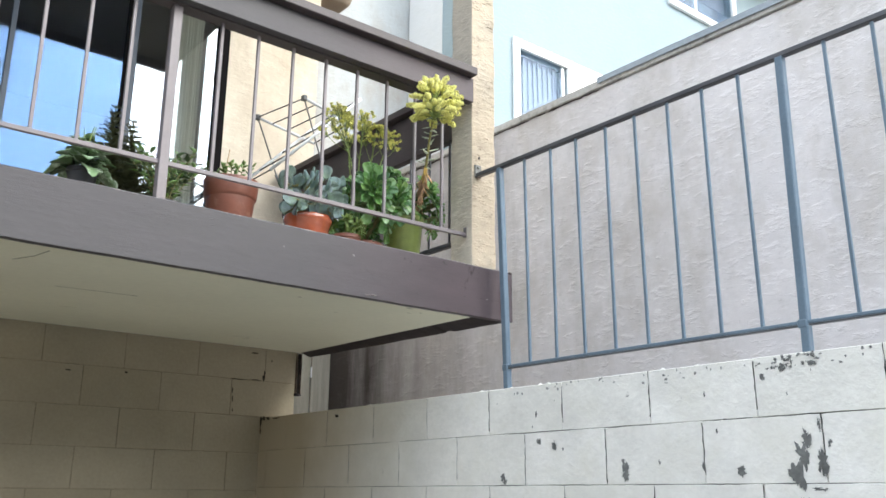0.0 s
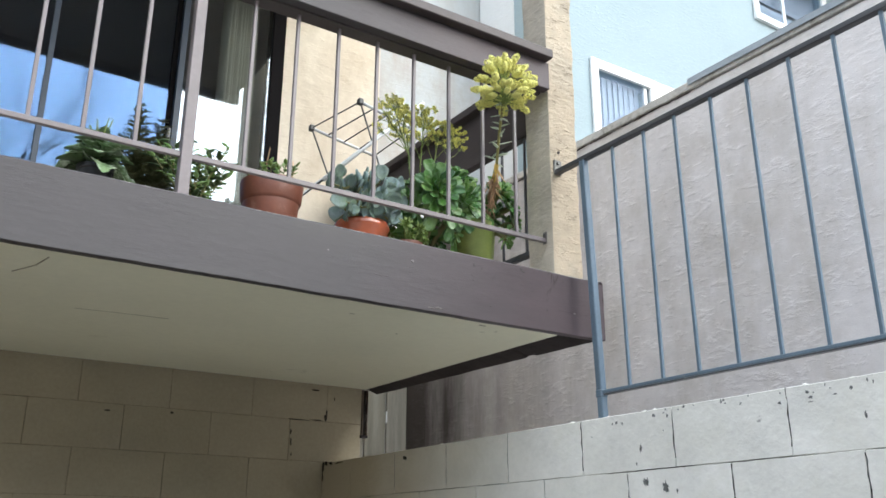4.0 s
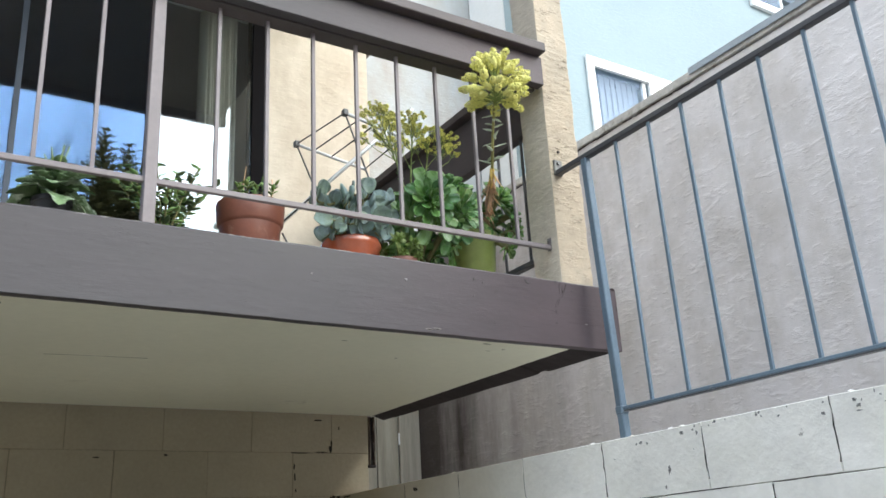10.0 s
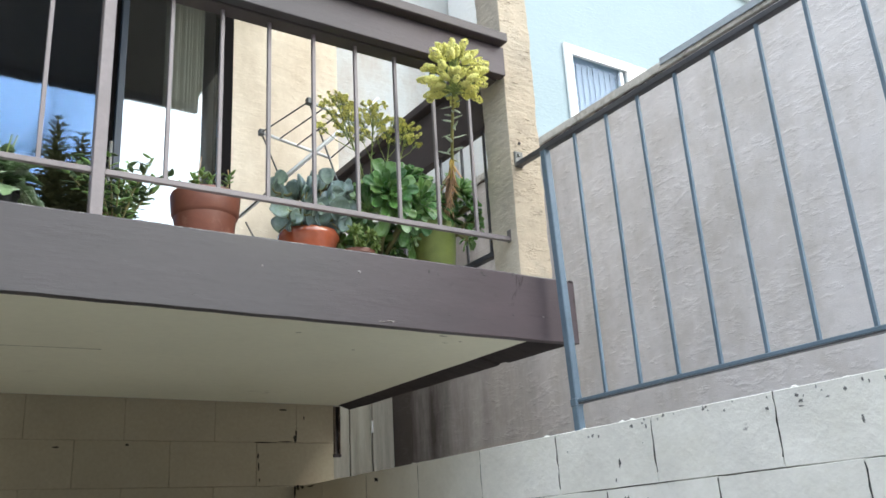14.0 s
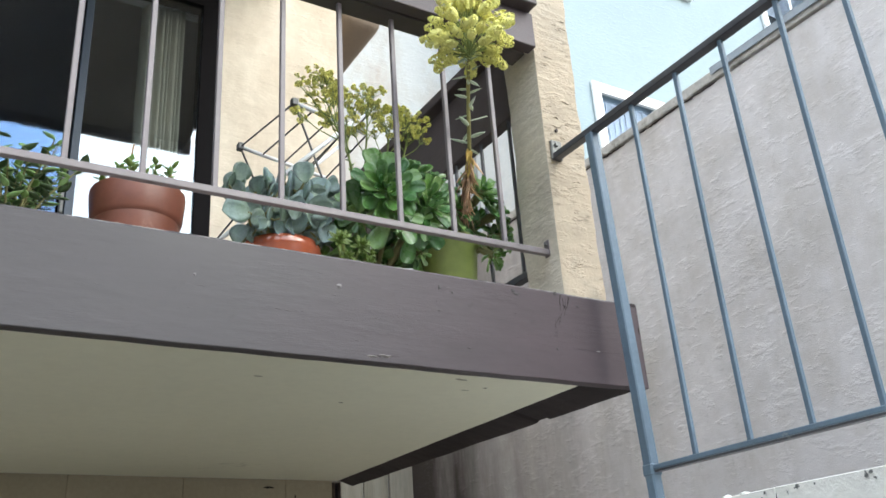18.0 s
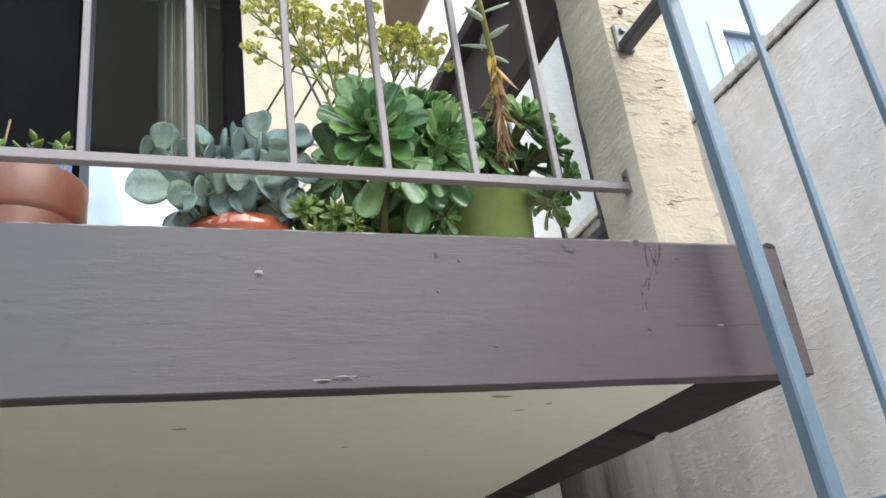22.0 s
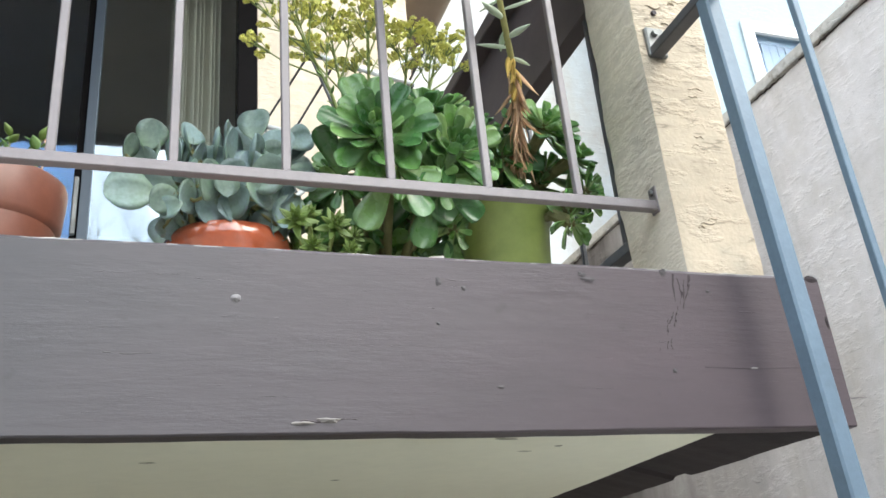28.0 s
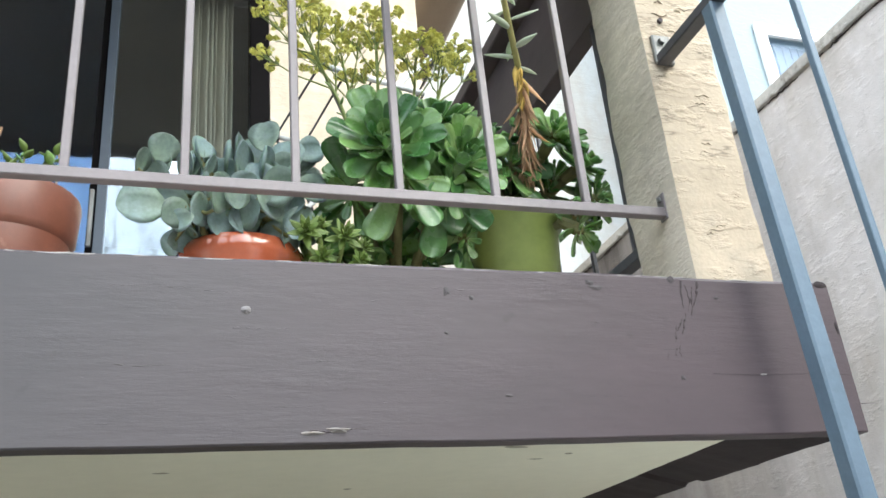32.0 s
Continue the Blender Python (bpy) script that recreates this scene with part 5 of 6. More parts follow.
# the lower, looser flower panicles
CO = [flower_cluster("floret_spray", M_OCHRE, 10, 0.014, 0.0078, 20 + s, True, 0.0050) for s in range(4)]
BRACT = leaf_mesh("bract", M_AEON, 0.019, 0.006, 0.0012, 0.3, 0.2, "oval")
PAN = ((2.165, 2.965, 2.050, 3.215, 0.080, 62), (2.195, 2.98, 2.150, 3.245, 0.066, 42), (2.220, 2.985, 2.228, 3.255, 0.064, 42), (2.290, 2.995, 2.318, 3.245, 0.066, 44), (2.325, 3.01, 2.375, 3.215, 0.056, 42))
for n_, (bx, bz, tx, tz, wide, cnt) in enumerate(PAN):
    yb_ = (3.235 if n_ == 0 else 3.30) + 0.02 * (n_ % 2)
    stalk = [(bx, yb_, bz - 0.06), (bx + (tx - bx) * 0.28, yb_, bz + (tz - bz) * 0.22), (bx + (tx - bx) * 0.68, yb_ - 0.01, bz + (tz - bz) * 0.6), (tx, yb_ - 0.015, tz - 0.01)]
    pan = part("flower_panicle", bm_tube(stalk, [0.0040, 0.0034, 0.0026, 0.0014], 6), M_GREENSTEM, aeon, "loose ochre yellow flower panicle", True)
    tw = []
    boughs = max(6, cnt // 5)
    for i in range(boughs):
        f = (i + 0.5) / boughs
        s0 = along(stalk, 0.36 + 0.58 * f)
        h = i * 2.39996 + n_
        reach = wide * (0.98 - 0.72 * f ** 1.6) * rng.uniform(0.75, 1.08)
        e = Vector((tx + reach * math.cos(h), yb_ - 0.015 + 0.75 * reach * math.sin(h), tz + 0.030 - 0.075 * (reach / wide) ** 2 - 0.05 * (1 - f) + rng.uniform(-0.012, 0.012)))
        mid = s0.lerp(e, 0.55) + Vector((0, 0, -0.010))
        tw.append(bm_tube([s0, mid, e], [0.0019, 0.0015, 0.0011], 5))
        for k in range(6):
            a_ = k * 2.39996 + i
            q = e + Vector((0.026 * math.cos(a_), 0.022 * math.sin(a_), rng.uniform(-0.014, 0.018))) * rng.uniform(0.4, 1.1)
            tw.append(bm_tube([mid.lerp(e, 0.45), q], [0.0010, 0.0008], 4))
            part("floret_spray", CO[(i + k) % 4], None, pan, m=leaf_pose(q, a_, rng.uniform(0.2, 1.3), 0, rng.uniform(0.75, 1.2)))
    for i in range(5):
        part("bract", BRACT, None, pan, m=leaf_pose(along(stalk, 0.20 + 0.06 * i), i * 2.4 + n_, rng.uniform(0.2, 0.9), 0, rng.uniform(0.6, 1.1)))
    tagged(part("branchlet_stuff", bm_join(tw), M_GREENSTEM, pan), kind="stuff")

# blue grey succulent in the orange glazed pot
jade = root("blue_succulent", "blue grey round leaved succulent in an orange glazed pot", "potted plant", "potted plants on the balcony", m=Matrix.Translation((1.957, 3.28, DECK)))
pot(jade, [(0.070, 0.0), (0.075, 0.004), (0.095, 0.124), (0.100, 0.150), (0.106, 0.158), (0.108, 0.174), (0.103, 0.186), (0.095, 0.186), (0.091, 0.16)], M_ORANGE, 0.163, 0.090, "orange glazed ceramic pot")
JL = [leaf_mesh("leaf", M_JADE, 0.070, 0.066, 0.006, 0.42, 0.12, "round"), leaf_mesh("leaf", M_JADE, 0.074, 0.062, 0.006, 0.50, 0.18, "round"), leaf_mesh("leaf", M_JADE, 0.068, 0.066, 0.006, 0.30, 0.22, "round")]
# leaf discs: sideways, height, radius, the tip's angle in the upright plane, the face's turn
UPPER = ((-0.134, 0.354, 0.020, 80, 10), (-0.139, 0.326, 0.023, 85, -20), (-0.169, 0.314, 0.016, 100, 60), (-0.138, 0.304, 0.024, 95, -35), (-0.089, 0.328, 0.020, 90, 78), (-0.063, 0.310, 0.018, 95, 72), (0.025, 0.369, 0.024, 70, 15), (0.038, 0.380, 0.023, 95, -25),
         (-0.012, 0.334, 0.027, 100, 62), (0.013, 0.318, 0.024, 60, 40), (0.059, 0.316, 0.021, 20, -10), (0.064, 0.349, 0.021, 80, 35), (0.107, 0.318, 0.023, -20, -8), (0.101, 0.352, 0.020, 30, 30), (-0.011, 0.385, 0.018, 95, 68), (-0.031, 0.349, 0.022, 100, 76))
LOWER = ((-0.159, 0.213, 0.031, 190, 5), (-0.119, 0.239, 0.026, 170, -12), (-0.112, 0.202, 0.021, 215, 20), (-0.098, 0.188, 0.016, 200, -30), (-0.115, 0.167, 0.014, 185, 55), (-0.080, 0.216, 0.024, 240, 50), (-0.050, 0.234, 0.027, 100, 48), (-0.012, 0.257, 0.026, 60, 12),
         (0.003, 0.218, 0.026, 20, -40), (0.050, 0.249, 0.029, 10, -30), (0.097, 0.262, 0.024, 0, 25), (-0.070, 0.263, 0.021, 175, 60), (-0.020, 0.236, 0.018, -80, 15), (0.029, 0.225, 0.020, -30, 35), (0.081, 0.239, 0.020, -10, -40))
TIPS = ((-0.125, -0.05, 0.30), (-0.085, -0.10, 0.225), (-0.035, -0.05, 0.30), (0.01, -0.10, 0.235), (0.025, -0.05, 0.335), (0.07, -0.08, 0.30), (-0.02, 0.03, 0.31), (0.06, 0.03, 0.30))
limbs = []
for x, y, z in TIPS:
    pts = [(x * 0.15, y * 0.15, 0.165), (x * 0.75, y * 0.75, 0.165 + (z - 0.165) * 0.45), (x, y, z)]
    limbs.append((Vector((x, y, z)), part("branch", bm_tube(pts, [0.007, 0.006, 0.004], 7), M_STEM, jade, smooth=True)))


def disc_leaf(n, x, y, z, r, tip, turn, nod):
    """A round leaf centred at a point, on a short stalk from the nearest limb."""
    a, b = radians(tip), radians(turn)
    face = Vector((math.sin(b) * math.cos(nod), -math.cos(b) * math.cos(nod), math.sin(nod)))
    along_ = Vector((math.cos(a), 0, math.sin(a)))
    along_ = (along_ - face * along_.dot(face)).normalized()
    m3 = Matrix((along_, face.cross(along_), face)).transposed().to_4x4()
    centre = Vector((x, y, z))
    r *= 1.28 if z > 0.29 else 1.15
    foot = centre - along_ * r
    limb = min(limbs, key=lambda q: (q[0] - foot).length)
    part("leaf", JL[n % 3], None, limb[1], m=Matrix.Translation(foot) @ m3 @ Matrix.Scale(2 * r / 0.066, 4))
    part("stalk", bm_tube([limb[0], limb[0].lerp(foot, 0.6) + Vector((0, 0.004, -0.003)), foot + along_ * 0.006], 0.0032, 6), M_STEM, limb[1], smooth=True)


for n_, (x, z, r, tip, turn) in enumerate(UPPER):
    disc_leaf(n_, x, -0.055 + 0.03 * math.sin(n_ * 2.3), z, r, tip, turn, rng.uniform(-0.25, 0.35))
for n_, (x, z, r, tip, turn) in enumerate(LOWER):
    disc_leaf(n_, x, -0.115 + 0.02 * math.sin(n_ * 1.9), z, r, tip, turn, rng.uniform(-0.5, 0.15))
for n_ in range(26):
    disc_leaf(n_, rng.uniform(-0.10, 0.115), rng.uniform(-0.10, -0.03), rng.uniform(0.205, 0.345), rng.uniform(0.017, 0.024), rng.uniform(20, 160), rng.uniform(-75, 75), rng.uniform(-0.5, 0.5))
for n_ in range(18):
    disc_leaf(n_, -0.095 + 0.0115 * n_, rng.uniform(-0.10, -0.05), rng.uniform(0.185, 0.225), rng.uniform(0.018, 0.024), rng.uniform(150, 390), rng.uniform(-50, 50), rng.uniform(-0.6, 0.2))
for n_ in range(22):
    h = n_ * 2.39996
    rr = 0.03 + 0.075 * ((n_ * 7) % 22) / 22
    disc_leaf(n_, -0.01 + rr * math.cos(h), 0.0 + 0.07 * abs(math.sin(h)), 0.21 + 0.13 * ((n_ * 5) % 22) / 22, rng.uniform(0.020, 0.028), rng.uniform(40, 140), rng.uniform(-70, 70), rng.uniform(-0.2, 0.6))

# small yellow green succulent between the pots
sed = root("small_succulent", "small yellow green star succulents in a low clay pot", "potted plant", "potted plants on the balcony", m=Matrix.Translation((2.085, 3.165, DECK)))
pot(sed, [(0.045, 0.0), (0.048, 0.003), (0.060, 0.085), (0.064, 0.088), (0.064, 0.102), (0.056, 0.104), (0.054, 0.09)], M_TERRA, 0.09, 0.053, "low clay pot")
SL = leaf_mesh("leaf", M_SEDUM, 0.034, 0.0125, 0.004, 0.25, 0.12, "oval")
for n_, (x, y, z, ax, k) in enumerate(((-0.046, -0.068, 0.154, -0.2, 1.05), (0.014, -0.070, 0.147, 0.15, 1.05), (-0.020, -0.045, 0.175, -0.1, 0.75), (0.05, -0.045, 0.14, 0.5, 0.75), (-0.02, -0.06, 0.115, 0.0, 0.85), (0.04, -0.06, 0.11, 0.3, 0.8))):
    tw = part("shoot", bm_tube([(x * 0.3, y * 0.3, 0.09), (x, y + 0.01, z - 0.004)], 0.0035, 6), M_GREENSTEM, sed)
    face = facing((x, y, z), (ax, -0.92, 0.05), n_)
    for i in range(20):
        f = i / 19
        part("leaf", SL, None, tw, m=face @ leaf_pose((0, 0, -0.008 + 0.012 * f), i * 2.4, radians(-10 + 80 * f), 0, k * (1.0 - 0.55 * f)))

# terracotta pot with a thin trailing plant
ter = root("terracotta_plant", "large terracotta pot with a small trailing green plant", "potted plant", "potted plants on the balcony", m=Matrix.Translation((1.590, 3.28, DECK)) @ Matrix.Diagonal((0.98, 0.98, 1, 1)))
pot(ter, [(0.078, 0.0), (0.082, 0.004), (0.101, 0.185), (0.106, 0.189), (0.109, 0.196), (0.1145, 0.255), (0.113, 0.264), (0.103, 0.264), (0.099, 0.235)], M_TERRA, 0.238, 0.098, "terracotta pot with a thick rim")
TL = leaf_mesh("leaf", M_SEDUM, 0.026, 0.017, 0.003, 0.2, 0.1, "oval")
TLG = leaf_mesh("leaf", M_AEON, 0.026, 0.016, 0.003, 0.2, 0.1, "oval")
for n_ in range(13):
    h = n_ * 2.39996
    r = 0.03 + 0.06 * ((n_ * 7) % 13) / 13
    tall = 0.035 + 0.055 * ((n_ * 5) % 13) / 13
    pts = [(0.4 * r * math.cos(h), 0.4 * r * math.sin(h), 0.235), (r * math.cos(h), r * math.sin(h), 0.25 + tall * 0.6), (1.15 * r * math.cos(h), 1.15 * r * math.sin(h), 0.25 + tall)]
    sh = part("shoot", bm_tube(pts, 0.002, 5), M_STEM, ter)
    for i in range(9):
        part("leaf", (TL, TLG)[i % 2], None, sh, m=leaf_pose(along(pts, 0.35 + 0.65 * i / 8), i * 2.4 + n_, radians(rng.uniform(0, 50)), rng.uniform(-0.5, 0.5), rng.uniform(0.7, 1.1)))
part("twig", bm_tube([(-0.02, 0.0, 0.24), (-0.03, -0.01, 0.34), (-0.022, -0.012, 0.40)], 0.0022, 5), M_DRY, ter, "dry brown twig")
part("twig", bm_tube([(0.06, 0.0, 0.24), (0.075, -0.01, 0.33), (0.07, -0.012, 0.37)], 0.002, 5), M_DRY, ter, "dry brown twig")

# broad leaved plant in a black pot
blk = root("leafy_plant", "broad leaved variegated plant in a black plastic pot", "potted plant", "potted plants on the balcony", m=Matrix.Translation((0.975, 3.18, DECK)) @ Matrix.Diagonal((1.1, 1.1, 1.0, 1)))
pot(blk, [(0.034, 0.0), (0.036, 0.003), (0.046, 0.125), (0.050, 0.128), (0.050, 0.142), (0.045, 0.143), (0.044, 0.12)], M_BLACKPOT, 0.125, 0.043, "black plastic pot")
BL = [leaf_mesh("leaf", M_VARIEG, 0.100, 0.088, 0.002, 0.3, -0.55, "lobed"), leaf_mesh("leaf", M_DARKLEAF, 0.085, 0.076, 0.002, 0.3, -0.45, "lobed"), leaf_mesh("leaf", M_VARIEG, 0.085, 0.080, 0.002, 0.2, -0.7, "lobed")]
for i in range(34):
    f = i / 33
    h = i * 2.39996
    z = 0.14 + 0.085 * f
    st = Vector((0.035 * math.cos(h) * (1 - f), 0.035 * math.sin(h) * (1 - f), z))
    part("leaf", BL[i % 3], None, blk, m=leaf_pose(st, h, radians(-6 + 55 * f + rng.uniform(-14, 14)), rng.uniform(-0.3, 0.3), rng.uniform(0.75, 1.15) * (1 - 0.35 * f)))
for i in range(5):
    h = 1.9 + i * 1.1
    part("stalk", bm_tube([(0, 0, 0.13), (0.012 * math.cos(h), 0.012 * math.sin(h), 0.24), (0.03 * math.cos(h), 0.03 * math.sin(h), 0.27 + 0.012 * i)], 0.0022, 5), M_GREENSTEM, blk)
part("bud", bm_lathe([(0.002, 0.0), (0.015, 0.006), (0.018, 0.016), (0.010, 0.028), (0.002, 0.03)], 12), M_DARKLEAF, blk, m=Matrix.Translation((0.01, 0.0, 0.255)))

# tiered little conifer and a shrub beside it
con = root("potted_conifer", "two tiered dull green young conifers in a black pot", "potted plant", "potted plants on the balcony", m=Matrix.Translation((1.195, 3.47, DECK)))
pot(con, [(0.055, 0.0), (0.058, 0.003), (0.074, 0.13), (0.080, 0.134), (0.081, 0.155), (0.072, 0.157), (0.070, 0.14)], M_BLACKPOT, 0.14, 0.069, "black plastic pot")


def frond(length, seed):
    """A flat feathery twig along +x with many short needles."""
    r = random.Random(seed)
    bms = [bm_tube([(0, 0, 0), (length * 0.6, 0, 0.006), (length, 0, -0.006)], [0.0022, 0.0016, 0.0008], 4)]
    n = int(length / 0.0042)
    bm = bmesh.new()
    for i in range(n):
        s = (i + 1) / n
        for sg in (-1, 1):
            L_ = 0.024 * (1.05 - 0.6 * s) * r.uniform(0.8, 1.2)
            b = Vector((length * s, 0, 0.006 - 0.012 * s * s))
            e = b + Vector((L_ * 0.62, sg * L_ * 0.8, r.uniform(-0.004, 0.006)))
            w = Vector((0.0036, 0, 0.001))
            v = [bm.verts.new(q) for q in (b - w, b + w, e, b + Vector((0, 0, 0.0016)))]
            bm.faces.new((v[0], v[1], v[2]))
            bm.faces.new((v[0], v[3], v[2]))
    bms.append(bm)
    return mesh_of("frond", bm_join(bms), M_CONIFER)


FR = [frond(0.10, 1), frond(0.085, 2), frond(0.07, 3)]
for (x, y, hgt) in ((-0.040, 0.0, 0.535), (0.042, 0.015, 0.500)):
    tr = part("trunk", bm_tube([(x * 0.4, y, 0.13), (x, y, hgt * 0.6), (x, y, hgt)], [0.005, 0.004, 0.0015], 6), M_STEM, con)
    tiers = 15
    for k in range(tiers):
        f = k / (tiers - 1)
        z = 0.17 + (hgt - 0.172) * f
        for i in range(9):
            part("frond", FR[(i + k) % 3], None, tr, m=leaf_pose((x, y, z), i * 0.7 + k * 0.5, radians(rng.uniform(-6, 14) + 16 * f), 0, (1.55 - 1.28 * f) * rng.uniform(0.8, 1.15)))

shr = root("small_shrub", "twiggy dark green small leaved shrub in a black pot", "potted plant", "potted plants on the balcony", m=Matrix.Translation((1.31, 3.28, DECK)) @ Matrix.Diagonal((1.35, 1.1, 0.88, 1)))
pot(shr, [(0.048, 0.0), (0.05, 0.003), (0.062, 0.11), (0.066, 0.113), (0.067, 0.13), (0.06, 0.132), (0.058, 0.115)], M_BLACKPOT, 0.115, 0.057, "black plastic pot")
HL = [leaf_mesh("leaf", M_DARKLEAF, 0.034, 0.015, 0.0015, 0.3, 0.1, "oval"), leaf_mesh("leaf", M_AEON, 0.030, 0.014, 0.0015, 0.3, 0.1, "oval")]
for n_ in range(26):
    h = n_ * 2.39996
    r = 0.05 + 0.075 * ((n_ * 5) % 26) / 26
    tall = 0.24 + 0.12 * ((n_ * 7) % 26) / 26
    pts = [(0.01 * math.cos(h), 0.01 * math.sin(h), 0.11), (0.5 * r * math.cos(h), 0.5 * r * math.sin(h), 0.11 + tall * 0.42), (r * math.cos(h), r * math.sin(h), 0.10 + tall * 0.78)]
    tw = part("twig", bm_tube(pts, [0.0028, 0.002, 0.001], 5), M_STEM, shr)
    for i in range(14):
        part("leaf", HL[(i + n_) % 2], None, tw, m=leaf_pose(along(pts, 0.2 + 0.8 * i / 13), i * 2.4 + n_, radians(rng.uniform(-15, 50)), rng.uniform(-0.6, 0.6), rng.uniform(0.7, 1.15)))

# ---- folding clothes rack ----
M_RACKW = mat("white rack paint", (0.72, 0.73, 0.72), 0.35, 0.08)
M_RACKD = mat("dark rack wire", (0.10, 0.10, 0.10), 0.4, 0.1, metal=0.4)
rack = root("drying_rack", "folding white metal clothes rack with dark wire rods", "drying rack", m=Matrix.Translation((0.05, 0, 0)))
ya, yb = 3.84, 4.22
def bar(a, b, r, material, name):
    part(name, bm_tube([a, b], r, 8), material, rack, smooth=True)
for y in (ya, yb):
    bar((2.10 if y == yb else 2.17, y, 3.56), (2.46, y, 3.50), 0.008, M_RACKW, "wing_bar")
    bar((2.10 if y == yb else 2.17, y, 3.56), (2.55, y, 2.54), 0.0042, M_RACKD, "leg")
    bar((2.00, y, 3.12), (2.52, y, 3.66), 0.0085, M_RACKW, "leg")
    bar((2.03, y, 3.10), (2.36, y, 2.54), 0.0042, M_RACKD, "leg")
    bar((2.02, y, 2.66), (2.46, y, 2.98), 0.007, M_RACKW, "leg")
for i in range(5):
    f = i / 4
    bar((2.17 + 0.29 * f, ya, 3.56 - 0.06 * f), (2.10 + 0.36 * f, yb, 3.56 - 0.06 * f), 0.0035, M_RACKD, "rod")
for i in range(5):
    f = i / 4
    bar((2.00 + 0.52 * f, ya, 3.12 + 0.54 * f), (2.00 + 0.52 * f, yb, 3.12 + 0.54 * f), 0.0035, M_RACKD, "rod")
for x, y in ((2.10, yb), (2.17, ya)):
    part("joint", bm_box(x - 0.012, x + 0.012, y - 0.014, y + 0.014, 3.545, 3.575, 0.003), M_RACKD, rack, "dark plastic joint")

# ---- block walls ----
def block_mesh(name, length, height, material, seed):
    bm = bm_box(0.0012, length - 0.0012, 0.0, 0.19, 0.0009, height - 0.0009, 0.0016, 1)
    bmesh.ops.subdivide_edges(bm, edges=[e for e in bm.edges if e.calc_length() > 0.1], cuts=2, use_grid_fill=True)
    for v in bm.verts:
        if v.co.y < 0.1:
            v.co += 0.0016 * Vector(noise.noise_vector(v.co * 14 + Vector((seed, 0, 0))))
    return mesh_of(name, bm, material)


L, Hc, TOP = 0.4045, 0.2, 1.978
LR, H_TOP, H_ROW, TOP_R, FALL = 0.3975, 0.181, 0.196, 1.985, 0.0045
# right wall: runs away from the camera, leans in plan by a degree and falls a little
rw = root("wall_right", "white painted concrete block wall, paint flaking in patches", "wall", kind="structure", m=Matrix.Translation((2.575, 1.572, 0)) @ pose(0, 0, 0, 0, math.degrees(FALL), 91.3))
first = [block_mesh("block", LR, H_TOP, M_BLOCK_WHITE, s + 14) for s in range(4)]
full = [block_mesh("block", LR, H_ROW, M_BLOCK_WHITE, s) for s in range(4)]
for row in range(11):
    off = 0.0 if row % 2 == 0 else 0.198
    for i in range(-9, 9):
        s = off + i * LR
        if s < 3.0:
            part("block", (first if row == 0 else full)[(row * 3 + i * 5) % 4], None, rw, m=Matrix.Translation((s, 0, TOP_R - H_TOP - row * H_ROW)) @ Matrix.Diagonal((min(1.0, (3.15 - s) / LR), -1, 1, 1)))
part("mortar_bed", bm_box(-3.4, 3.14, -0.186, -0.009, -0.03, TOP_R - 0.006), M_MORTAR, rw)
M_CRACK = mat("dark crack", (0.05, 0.048, 0.045), 0.95, 0.3, 20, 80)
for row in range(3):
    off = 0.0 if row % 2 == 0 else 0.198
    for i in range(-4, 7):
        s = off + i * LR
        r = random.Random(row * 40 + i)
        z1 = TOP_R - (0 if row == 0 else H_TOP + (row - 1) * H_ROW) - r.uniform(0.0, 0.012)
        z0 = TOP_R - H_TOP - row * H_ROW + r.uniform(0.0, 0.03)
        n_ = 9
        pts = [(s + r.uniform(-0.0022, 0.0022), -0.0005, z0 + (z1 - z0) * k / n_) for k in range(n_ + 1)]
        part("crack", bm_tube(pts, [r.uniform(0.0008, 0.0024) * (0.45 if s > 1.3 else 1.0) for k in range(n_ + 1)], 5), M_CRACK, rw)
    z = TOP_R - H_TOP - row * H_ROW
    for i in range(-3, 8):
        r = random.Random(700 + row * 40 + i)
        a, w = i * 0.31 + r.uniform(0, 0.1), r.uniform(0.12, 0.3)
        part("crack", bm_tube([(a + w * k / 8, -0.0004, z + r.uniform(-0.0012, 0.0012)) for k in range(9)], [0.0003] + [r.uniform(0.0004, 0.0016) * (0.45 if a > 1.2 else 1.0) for k in range(7)] + [0.0003], 5), M_CRACK, rw)
# lumps of paint and mortar along the top
for i in range(14):
    r = random.Random(300 + i)
    s = r.uniform(-1.5, 2.8)
    bm = bmesh.new()
    bmesh.ops.create_icosphere(bm, subdivisions=1, radius=1.0)
    for v in bm.verts:
        v.co *= 1 + 0.5 * noise.noise(v.co * 2 + Vector((i, 0, 0)))
    bmesh.ops.transform(bm, matrix=Matrix.Translation((s, -r.uniform(0.004, 0.03), TOP_R - 0.001)) @ Matrix.Diagonal((r.uniform(0.006, 0.022), 0.010, r.uniform(0.003, 0.009), 1)), verts=bm.verts)
    part("mortar_lump", bm, M_BLOCK_WHITE, rw)

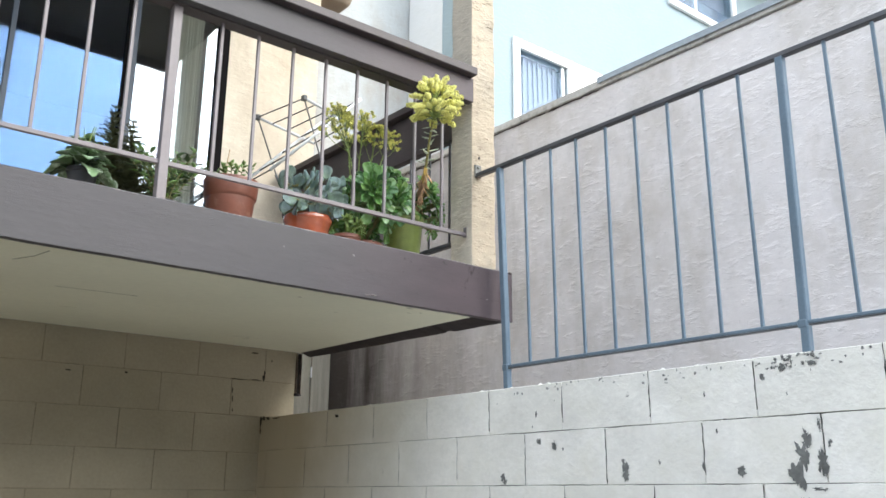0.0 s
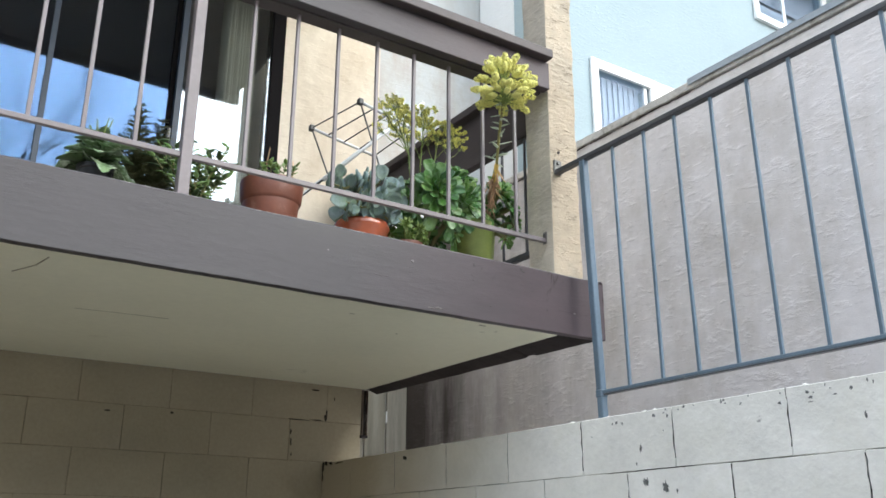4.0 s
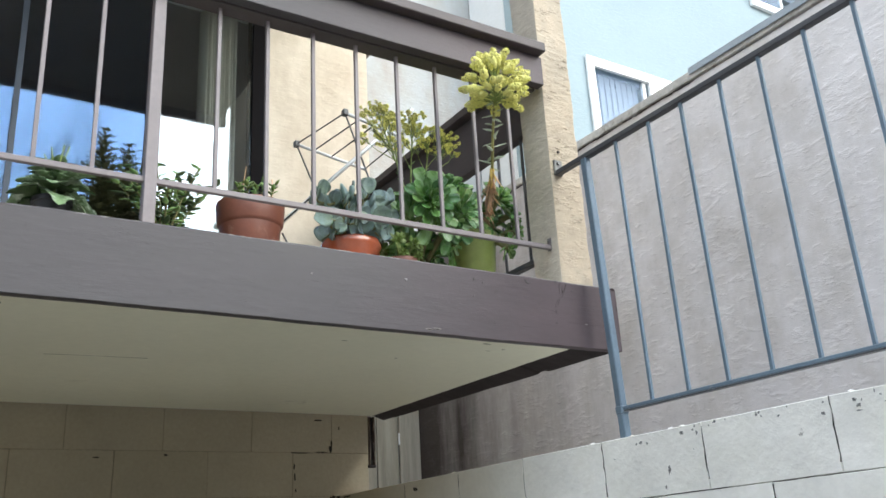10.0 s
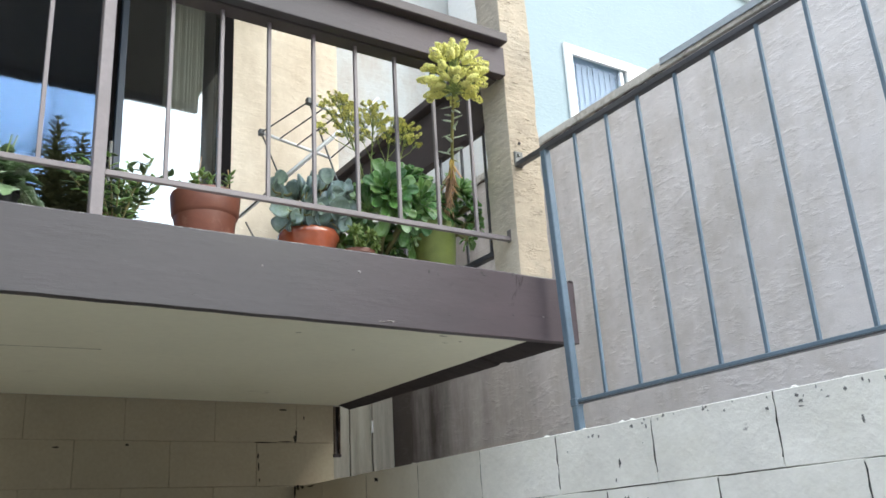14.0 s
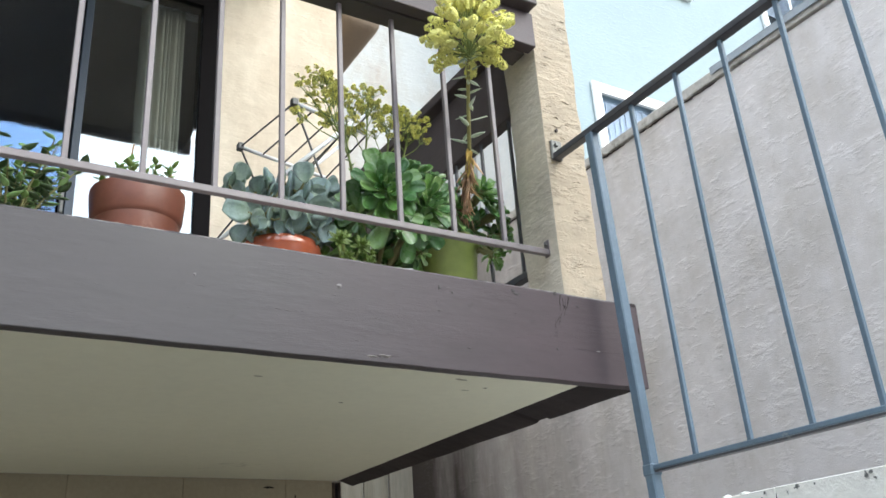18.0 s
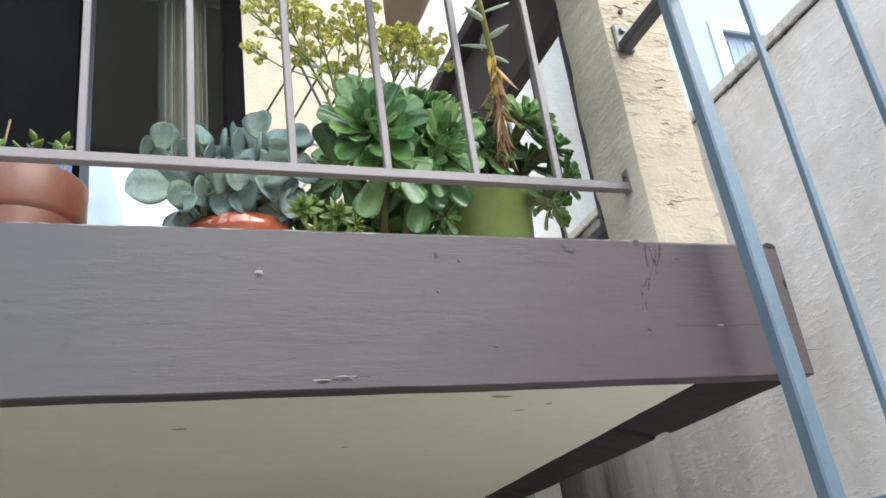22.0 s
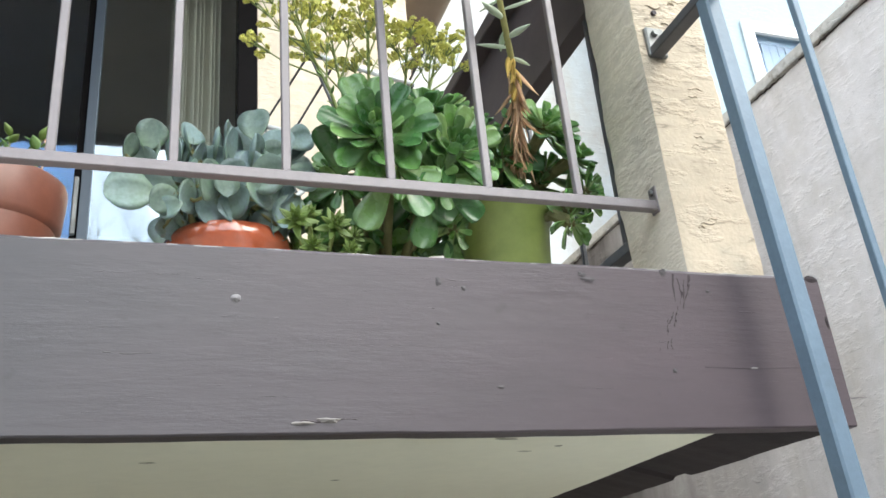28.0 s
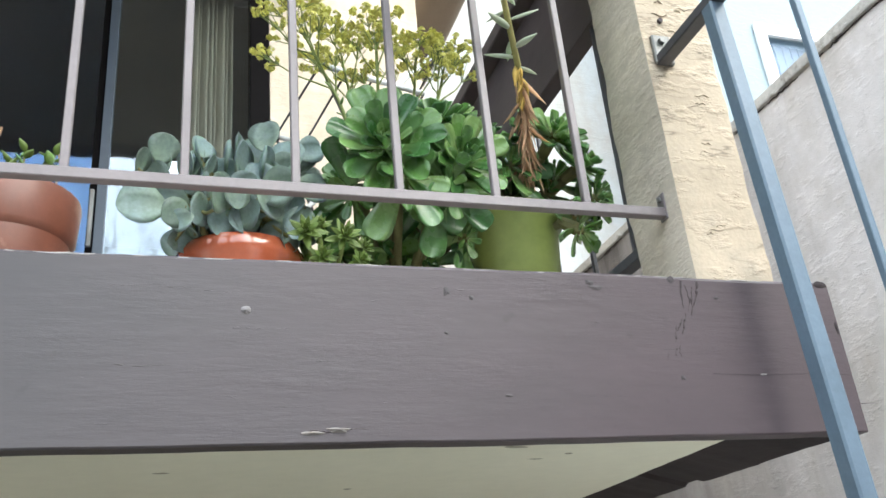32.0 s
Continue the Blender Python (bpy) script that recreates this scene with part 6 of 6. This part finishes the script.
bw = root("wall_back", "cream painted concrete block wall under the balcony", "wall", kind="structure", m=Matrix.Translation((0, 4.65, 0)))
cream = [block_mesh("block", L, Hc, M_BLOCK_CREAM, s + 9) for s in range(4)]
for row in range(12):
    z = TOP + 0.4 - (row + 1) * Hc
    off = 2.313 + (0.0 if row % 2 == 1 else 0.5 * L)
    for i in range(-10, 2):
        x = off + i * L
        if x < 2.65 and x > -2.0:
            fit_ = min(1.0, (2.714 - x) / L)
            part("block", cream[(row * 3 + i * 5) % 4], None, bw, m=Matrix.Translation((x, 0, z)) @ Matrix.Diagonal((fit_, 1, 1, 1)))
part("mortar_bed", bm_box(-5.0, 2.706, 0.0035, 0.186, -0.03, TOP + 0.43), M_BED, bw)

# bare patches where the paint has flaked off
M_FLAKE = mat("bare grey block", (0.20, 0.203, 0.198), 0.95, 0.3, 18, 70, 0.7, 0.003)


def flake(s, z, rs, rz, seed, wall=rw, name="paint_flake", material=M_FLAKE):
    """A ragged bare patch lying on the wall's face."""
    z += FALL * s
    r = random.Random(seed)
    bm = bmesh.new()
    for k in range(3):
        cs, cz = s + r.uniform(-0.5, 0.5) * rs, z + r.uniform(-0.5, 0.5) * rz
        ring = []
        for q in range(28):
            a = 2 * math.pi * q / 28
            f = max(0.2, 0.75 + 0.8 * noise.noise(Vector((math.cos(a) * 2.2 + seed, math.sin(a) * 2.2 + k, seed * 0.37))) + 0.45 * noise.noise(Vector((math.cos(a) * 6 + seed, math.sin(a) * 6, k))))
            ring.append(bm.verts.new((cs + rs * 0.7 * f * math.cos(a), 0.0026 + 0.0003 * k, cz + rz * 0.7 * f * math.sin(a))))
        bm.faces.new(ring)
    part(name, bm, material, wall)


FLAKES = ((2.657, 1.631, 0.019, 0.023), (2.468, 1.769, 0.012, 0.017), (2.399, 1.745, 0.015, 0.016), (2.077, 1.646, 0.023, 0.036), (2.081, 1.687, 0.011, 0.006), (1.639, 1.644, 0.018, 0.020), (1.450, 1.657, 0.038, 0.060), (1.424, 1.733, 0.018, 0.030), (1.383, 1.673, 0.020, 0.060), (1.358, 1.724, 0.008, 0.014), (1.384, 1.775, 0.004, 0.024), (1.769, 1.669, 0.007, 0.019),
          (1.714, 1.770, 0.004, 0.011), (2.481, 1.871, 0.006, 0.013), (2.501, 1.820, 0.005, 0.007), (1.544, 1.924, 0.009, 0.010), (1.471, 1.867, 0.003, 0.006), (1.749, 1.886, 0.005, 0.010), (1.399, 1.592, 0.026, 0.006), (2.352, 1.736, 0.006, 0.009), (1.933, 1.678, 0.005, 0.009), (1.05, 1.72, 0.02, 0.03))
for i, (y, z, a, b) in enumerate(FLAKES):
    flake((y - 1.572) * 1.021, z, a, b, 3.1 + i * 1.93)
for i, (s, z, a, b) in enumerate(((-0.062, 1.520, 0.042, 0.034), (-0.125, 1.556, 0.026, 0.012), (-0.155, 1.538, 0.032, 0.016), (-0.215, 1.530, 0.030, 0.024), (0.058, 1.522, 0.014, 0.028), (0.505, 1.520, 0.012, 0.028), (0.443, 1.524, 0.014, 0.018), (0.548, 1.534, 0.012, 0.008), (-0.024, 1.925, 0.010, 0.010), (-0.098, 1.948, 0.014, 0.012), (-0.188, 1.950, 0.016, 0.010))):
    flake(s, z, a, b, 81.7 + i * 2.41)
spk = random.Random(21)
for i in range(90):
    y = spk.gauss(1.45, 0.06) if i < 40 else spk.uniform(0.9, 2.7)
    z = TOP_R - FALL * (y - 1.572) - 0.004 - abs(spk.gauss(0, 0.022))
    flake((y - 1.572) * 1.021, z, spk.uniform(0.002, 0.008), spk.uniform(0.002, 0.007), 200 + i * 1.31)

# cracks and mould in the corner of the back wall
M_MOULD = mat("black mould", (0.03, 0.027, 0.022), 0.95, 0.3, 30, 90)
for i, (x, z, a, b) in enumerate(((2.545, 1.962, 0.022, 0.010), (2.515, 1.968, 0.012, 0.005), (2.58, 1.966, 0.022, 0.004), (2.507, 2.199, 0.008, 0.018), (2.512, 2.225, 0.005, 0.014), (2.53, 1.895, 0.004, 0.014), (2.32, 2.115, 0.004, 0.016), (2.323, 2.065, 0.004, 0.016), (2.328, 2.005, 0.003, 0.008), (2.445, 2.333, 0.022, 0.004), (1.721, 2.16, 0.008, 0.006), (1.432, 2.147, 0.013, 0.003), (2.553, 2.298, 0.003, 0.010), (2.36, 2.178, 0.05, 0.003), (2.46, 2.182, 0.04, 0.003))):
    part("mould_spot", blob(x, z, a, b, -0.0028, 0.0008, 120 + i * 1.9), M_MOULD, bw)
for i, (s, z, a, b) in enumerate(((3.045, 1.966, 0.030, 0.014), (3.062, 1.955, 0.014, 0.030), (2.98, 1.964, 0.035, 0.007), (2.90, 1.963, 0.040, 0.005), (3.062, 1.90, 0.008, 0.020), (2.30, 1.935, 0.02, 0.012))):
    flake(s, z, a, b, 410 + i * 2.7, rw, "mould_spot", M_MOULD)
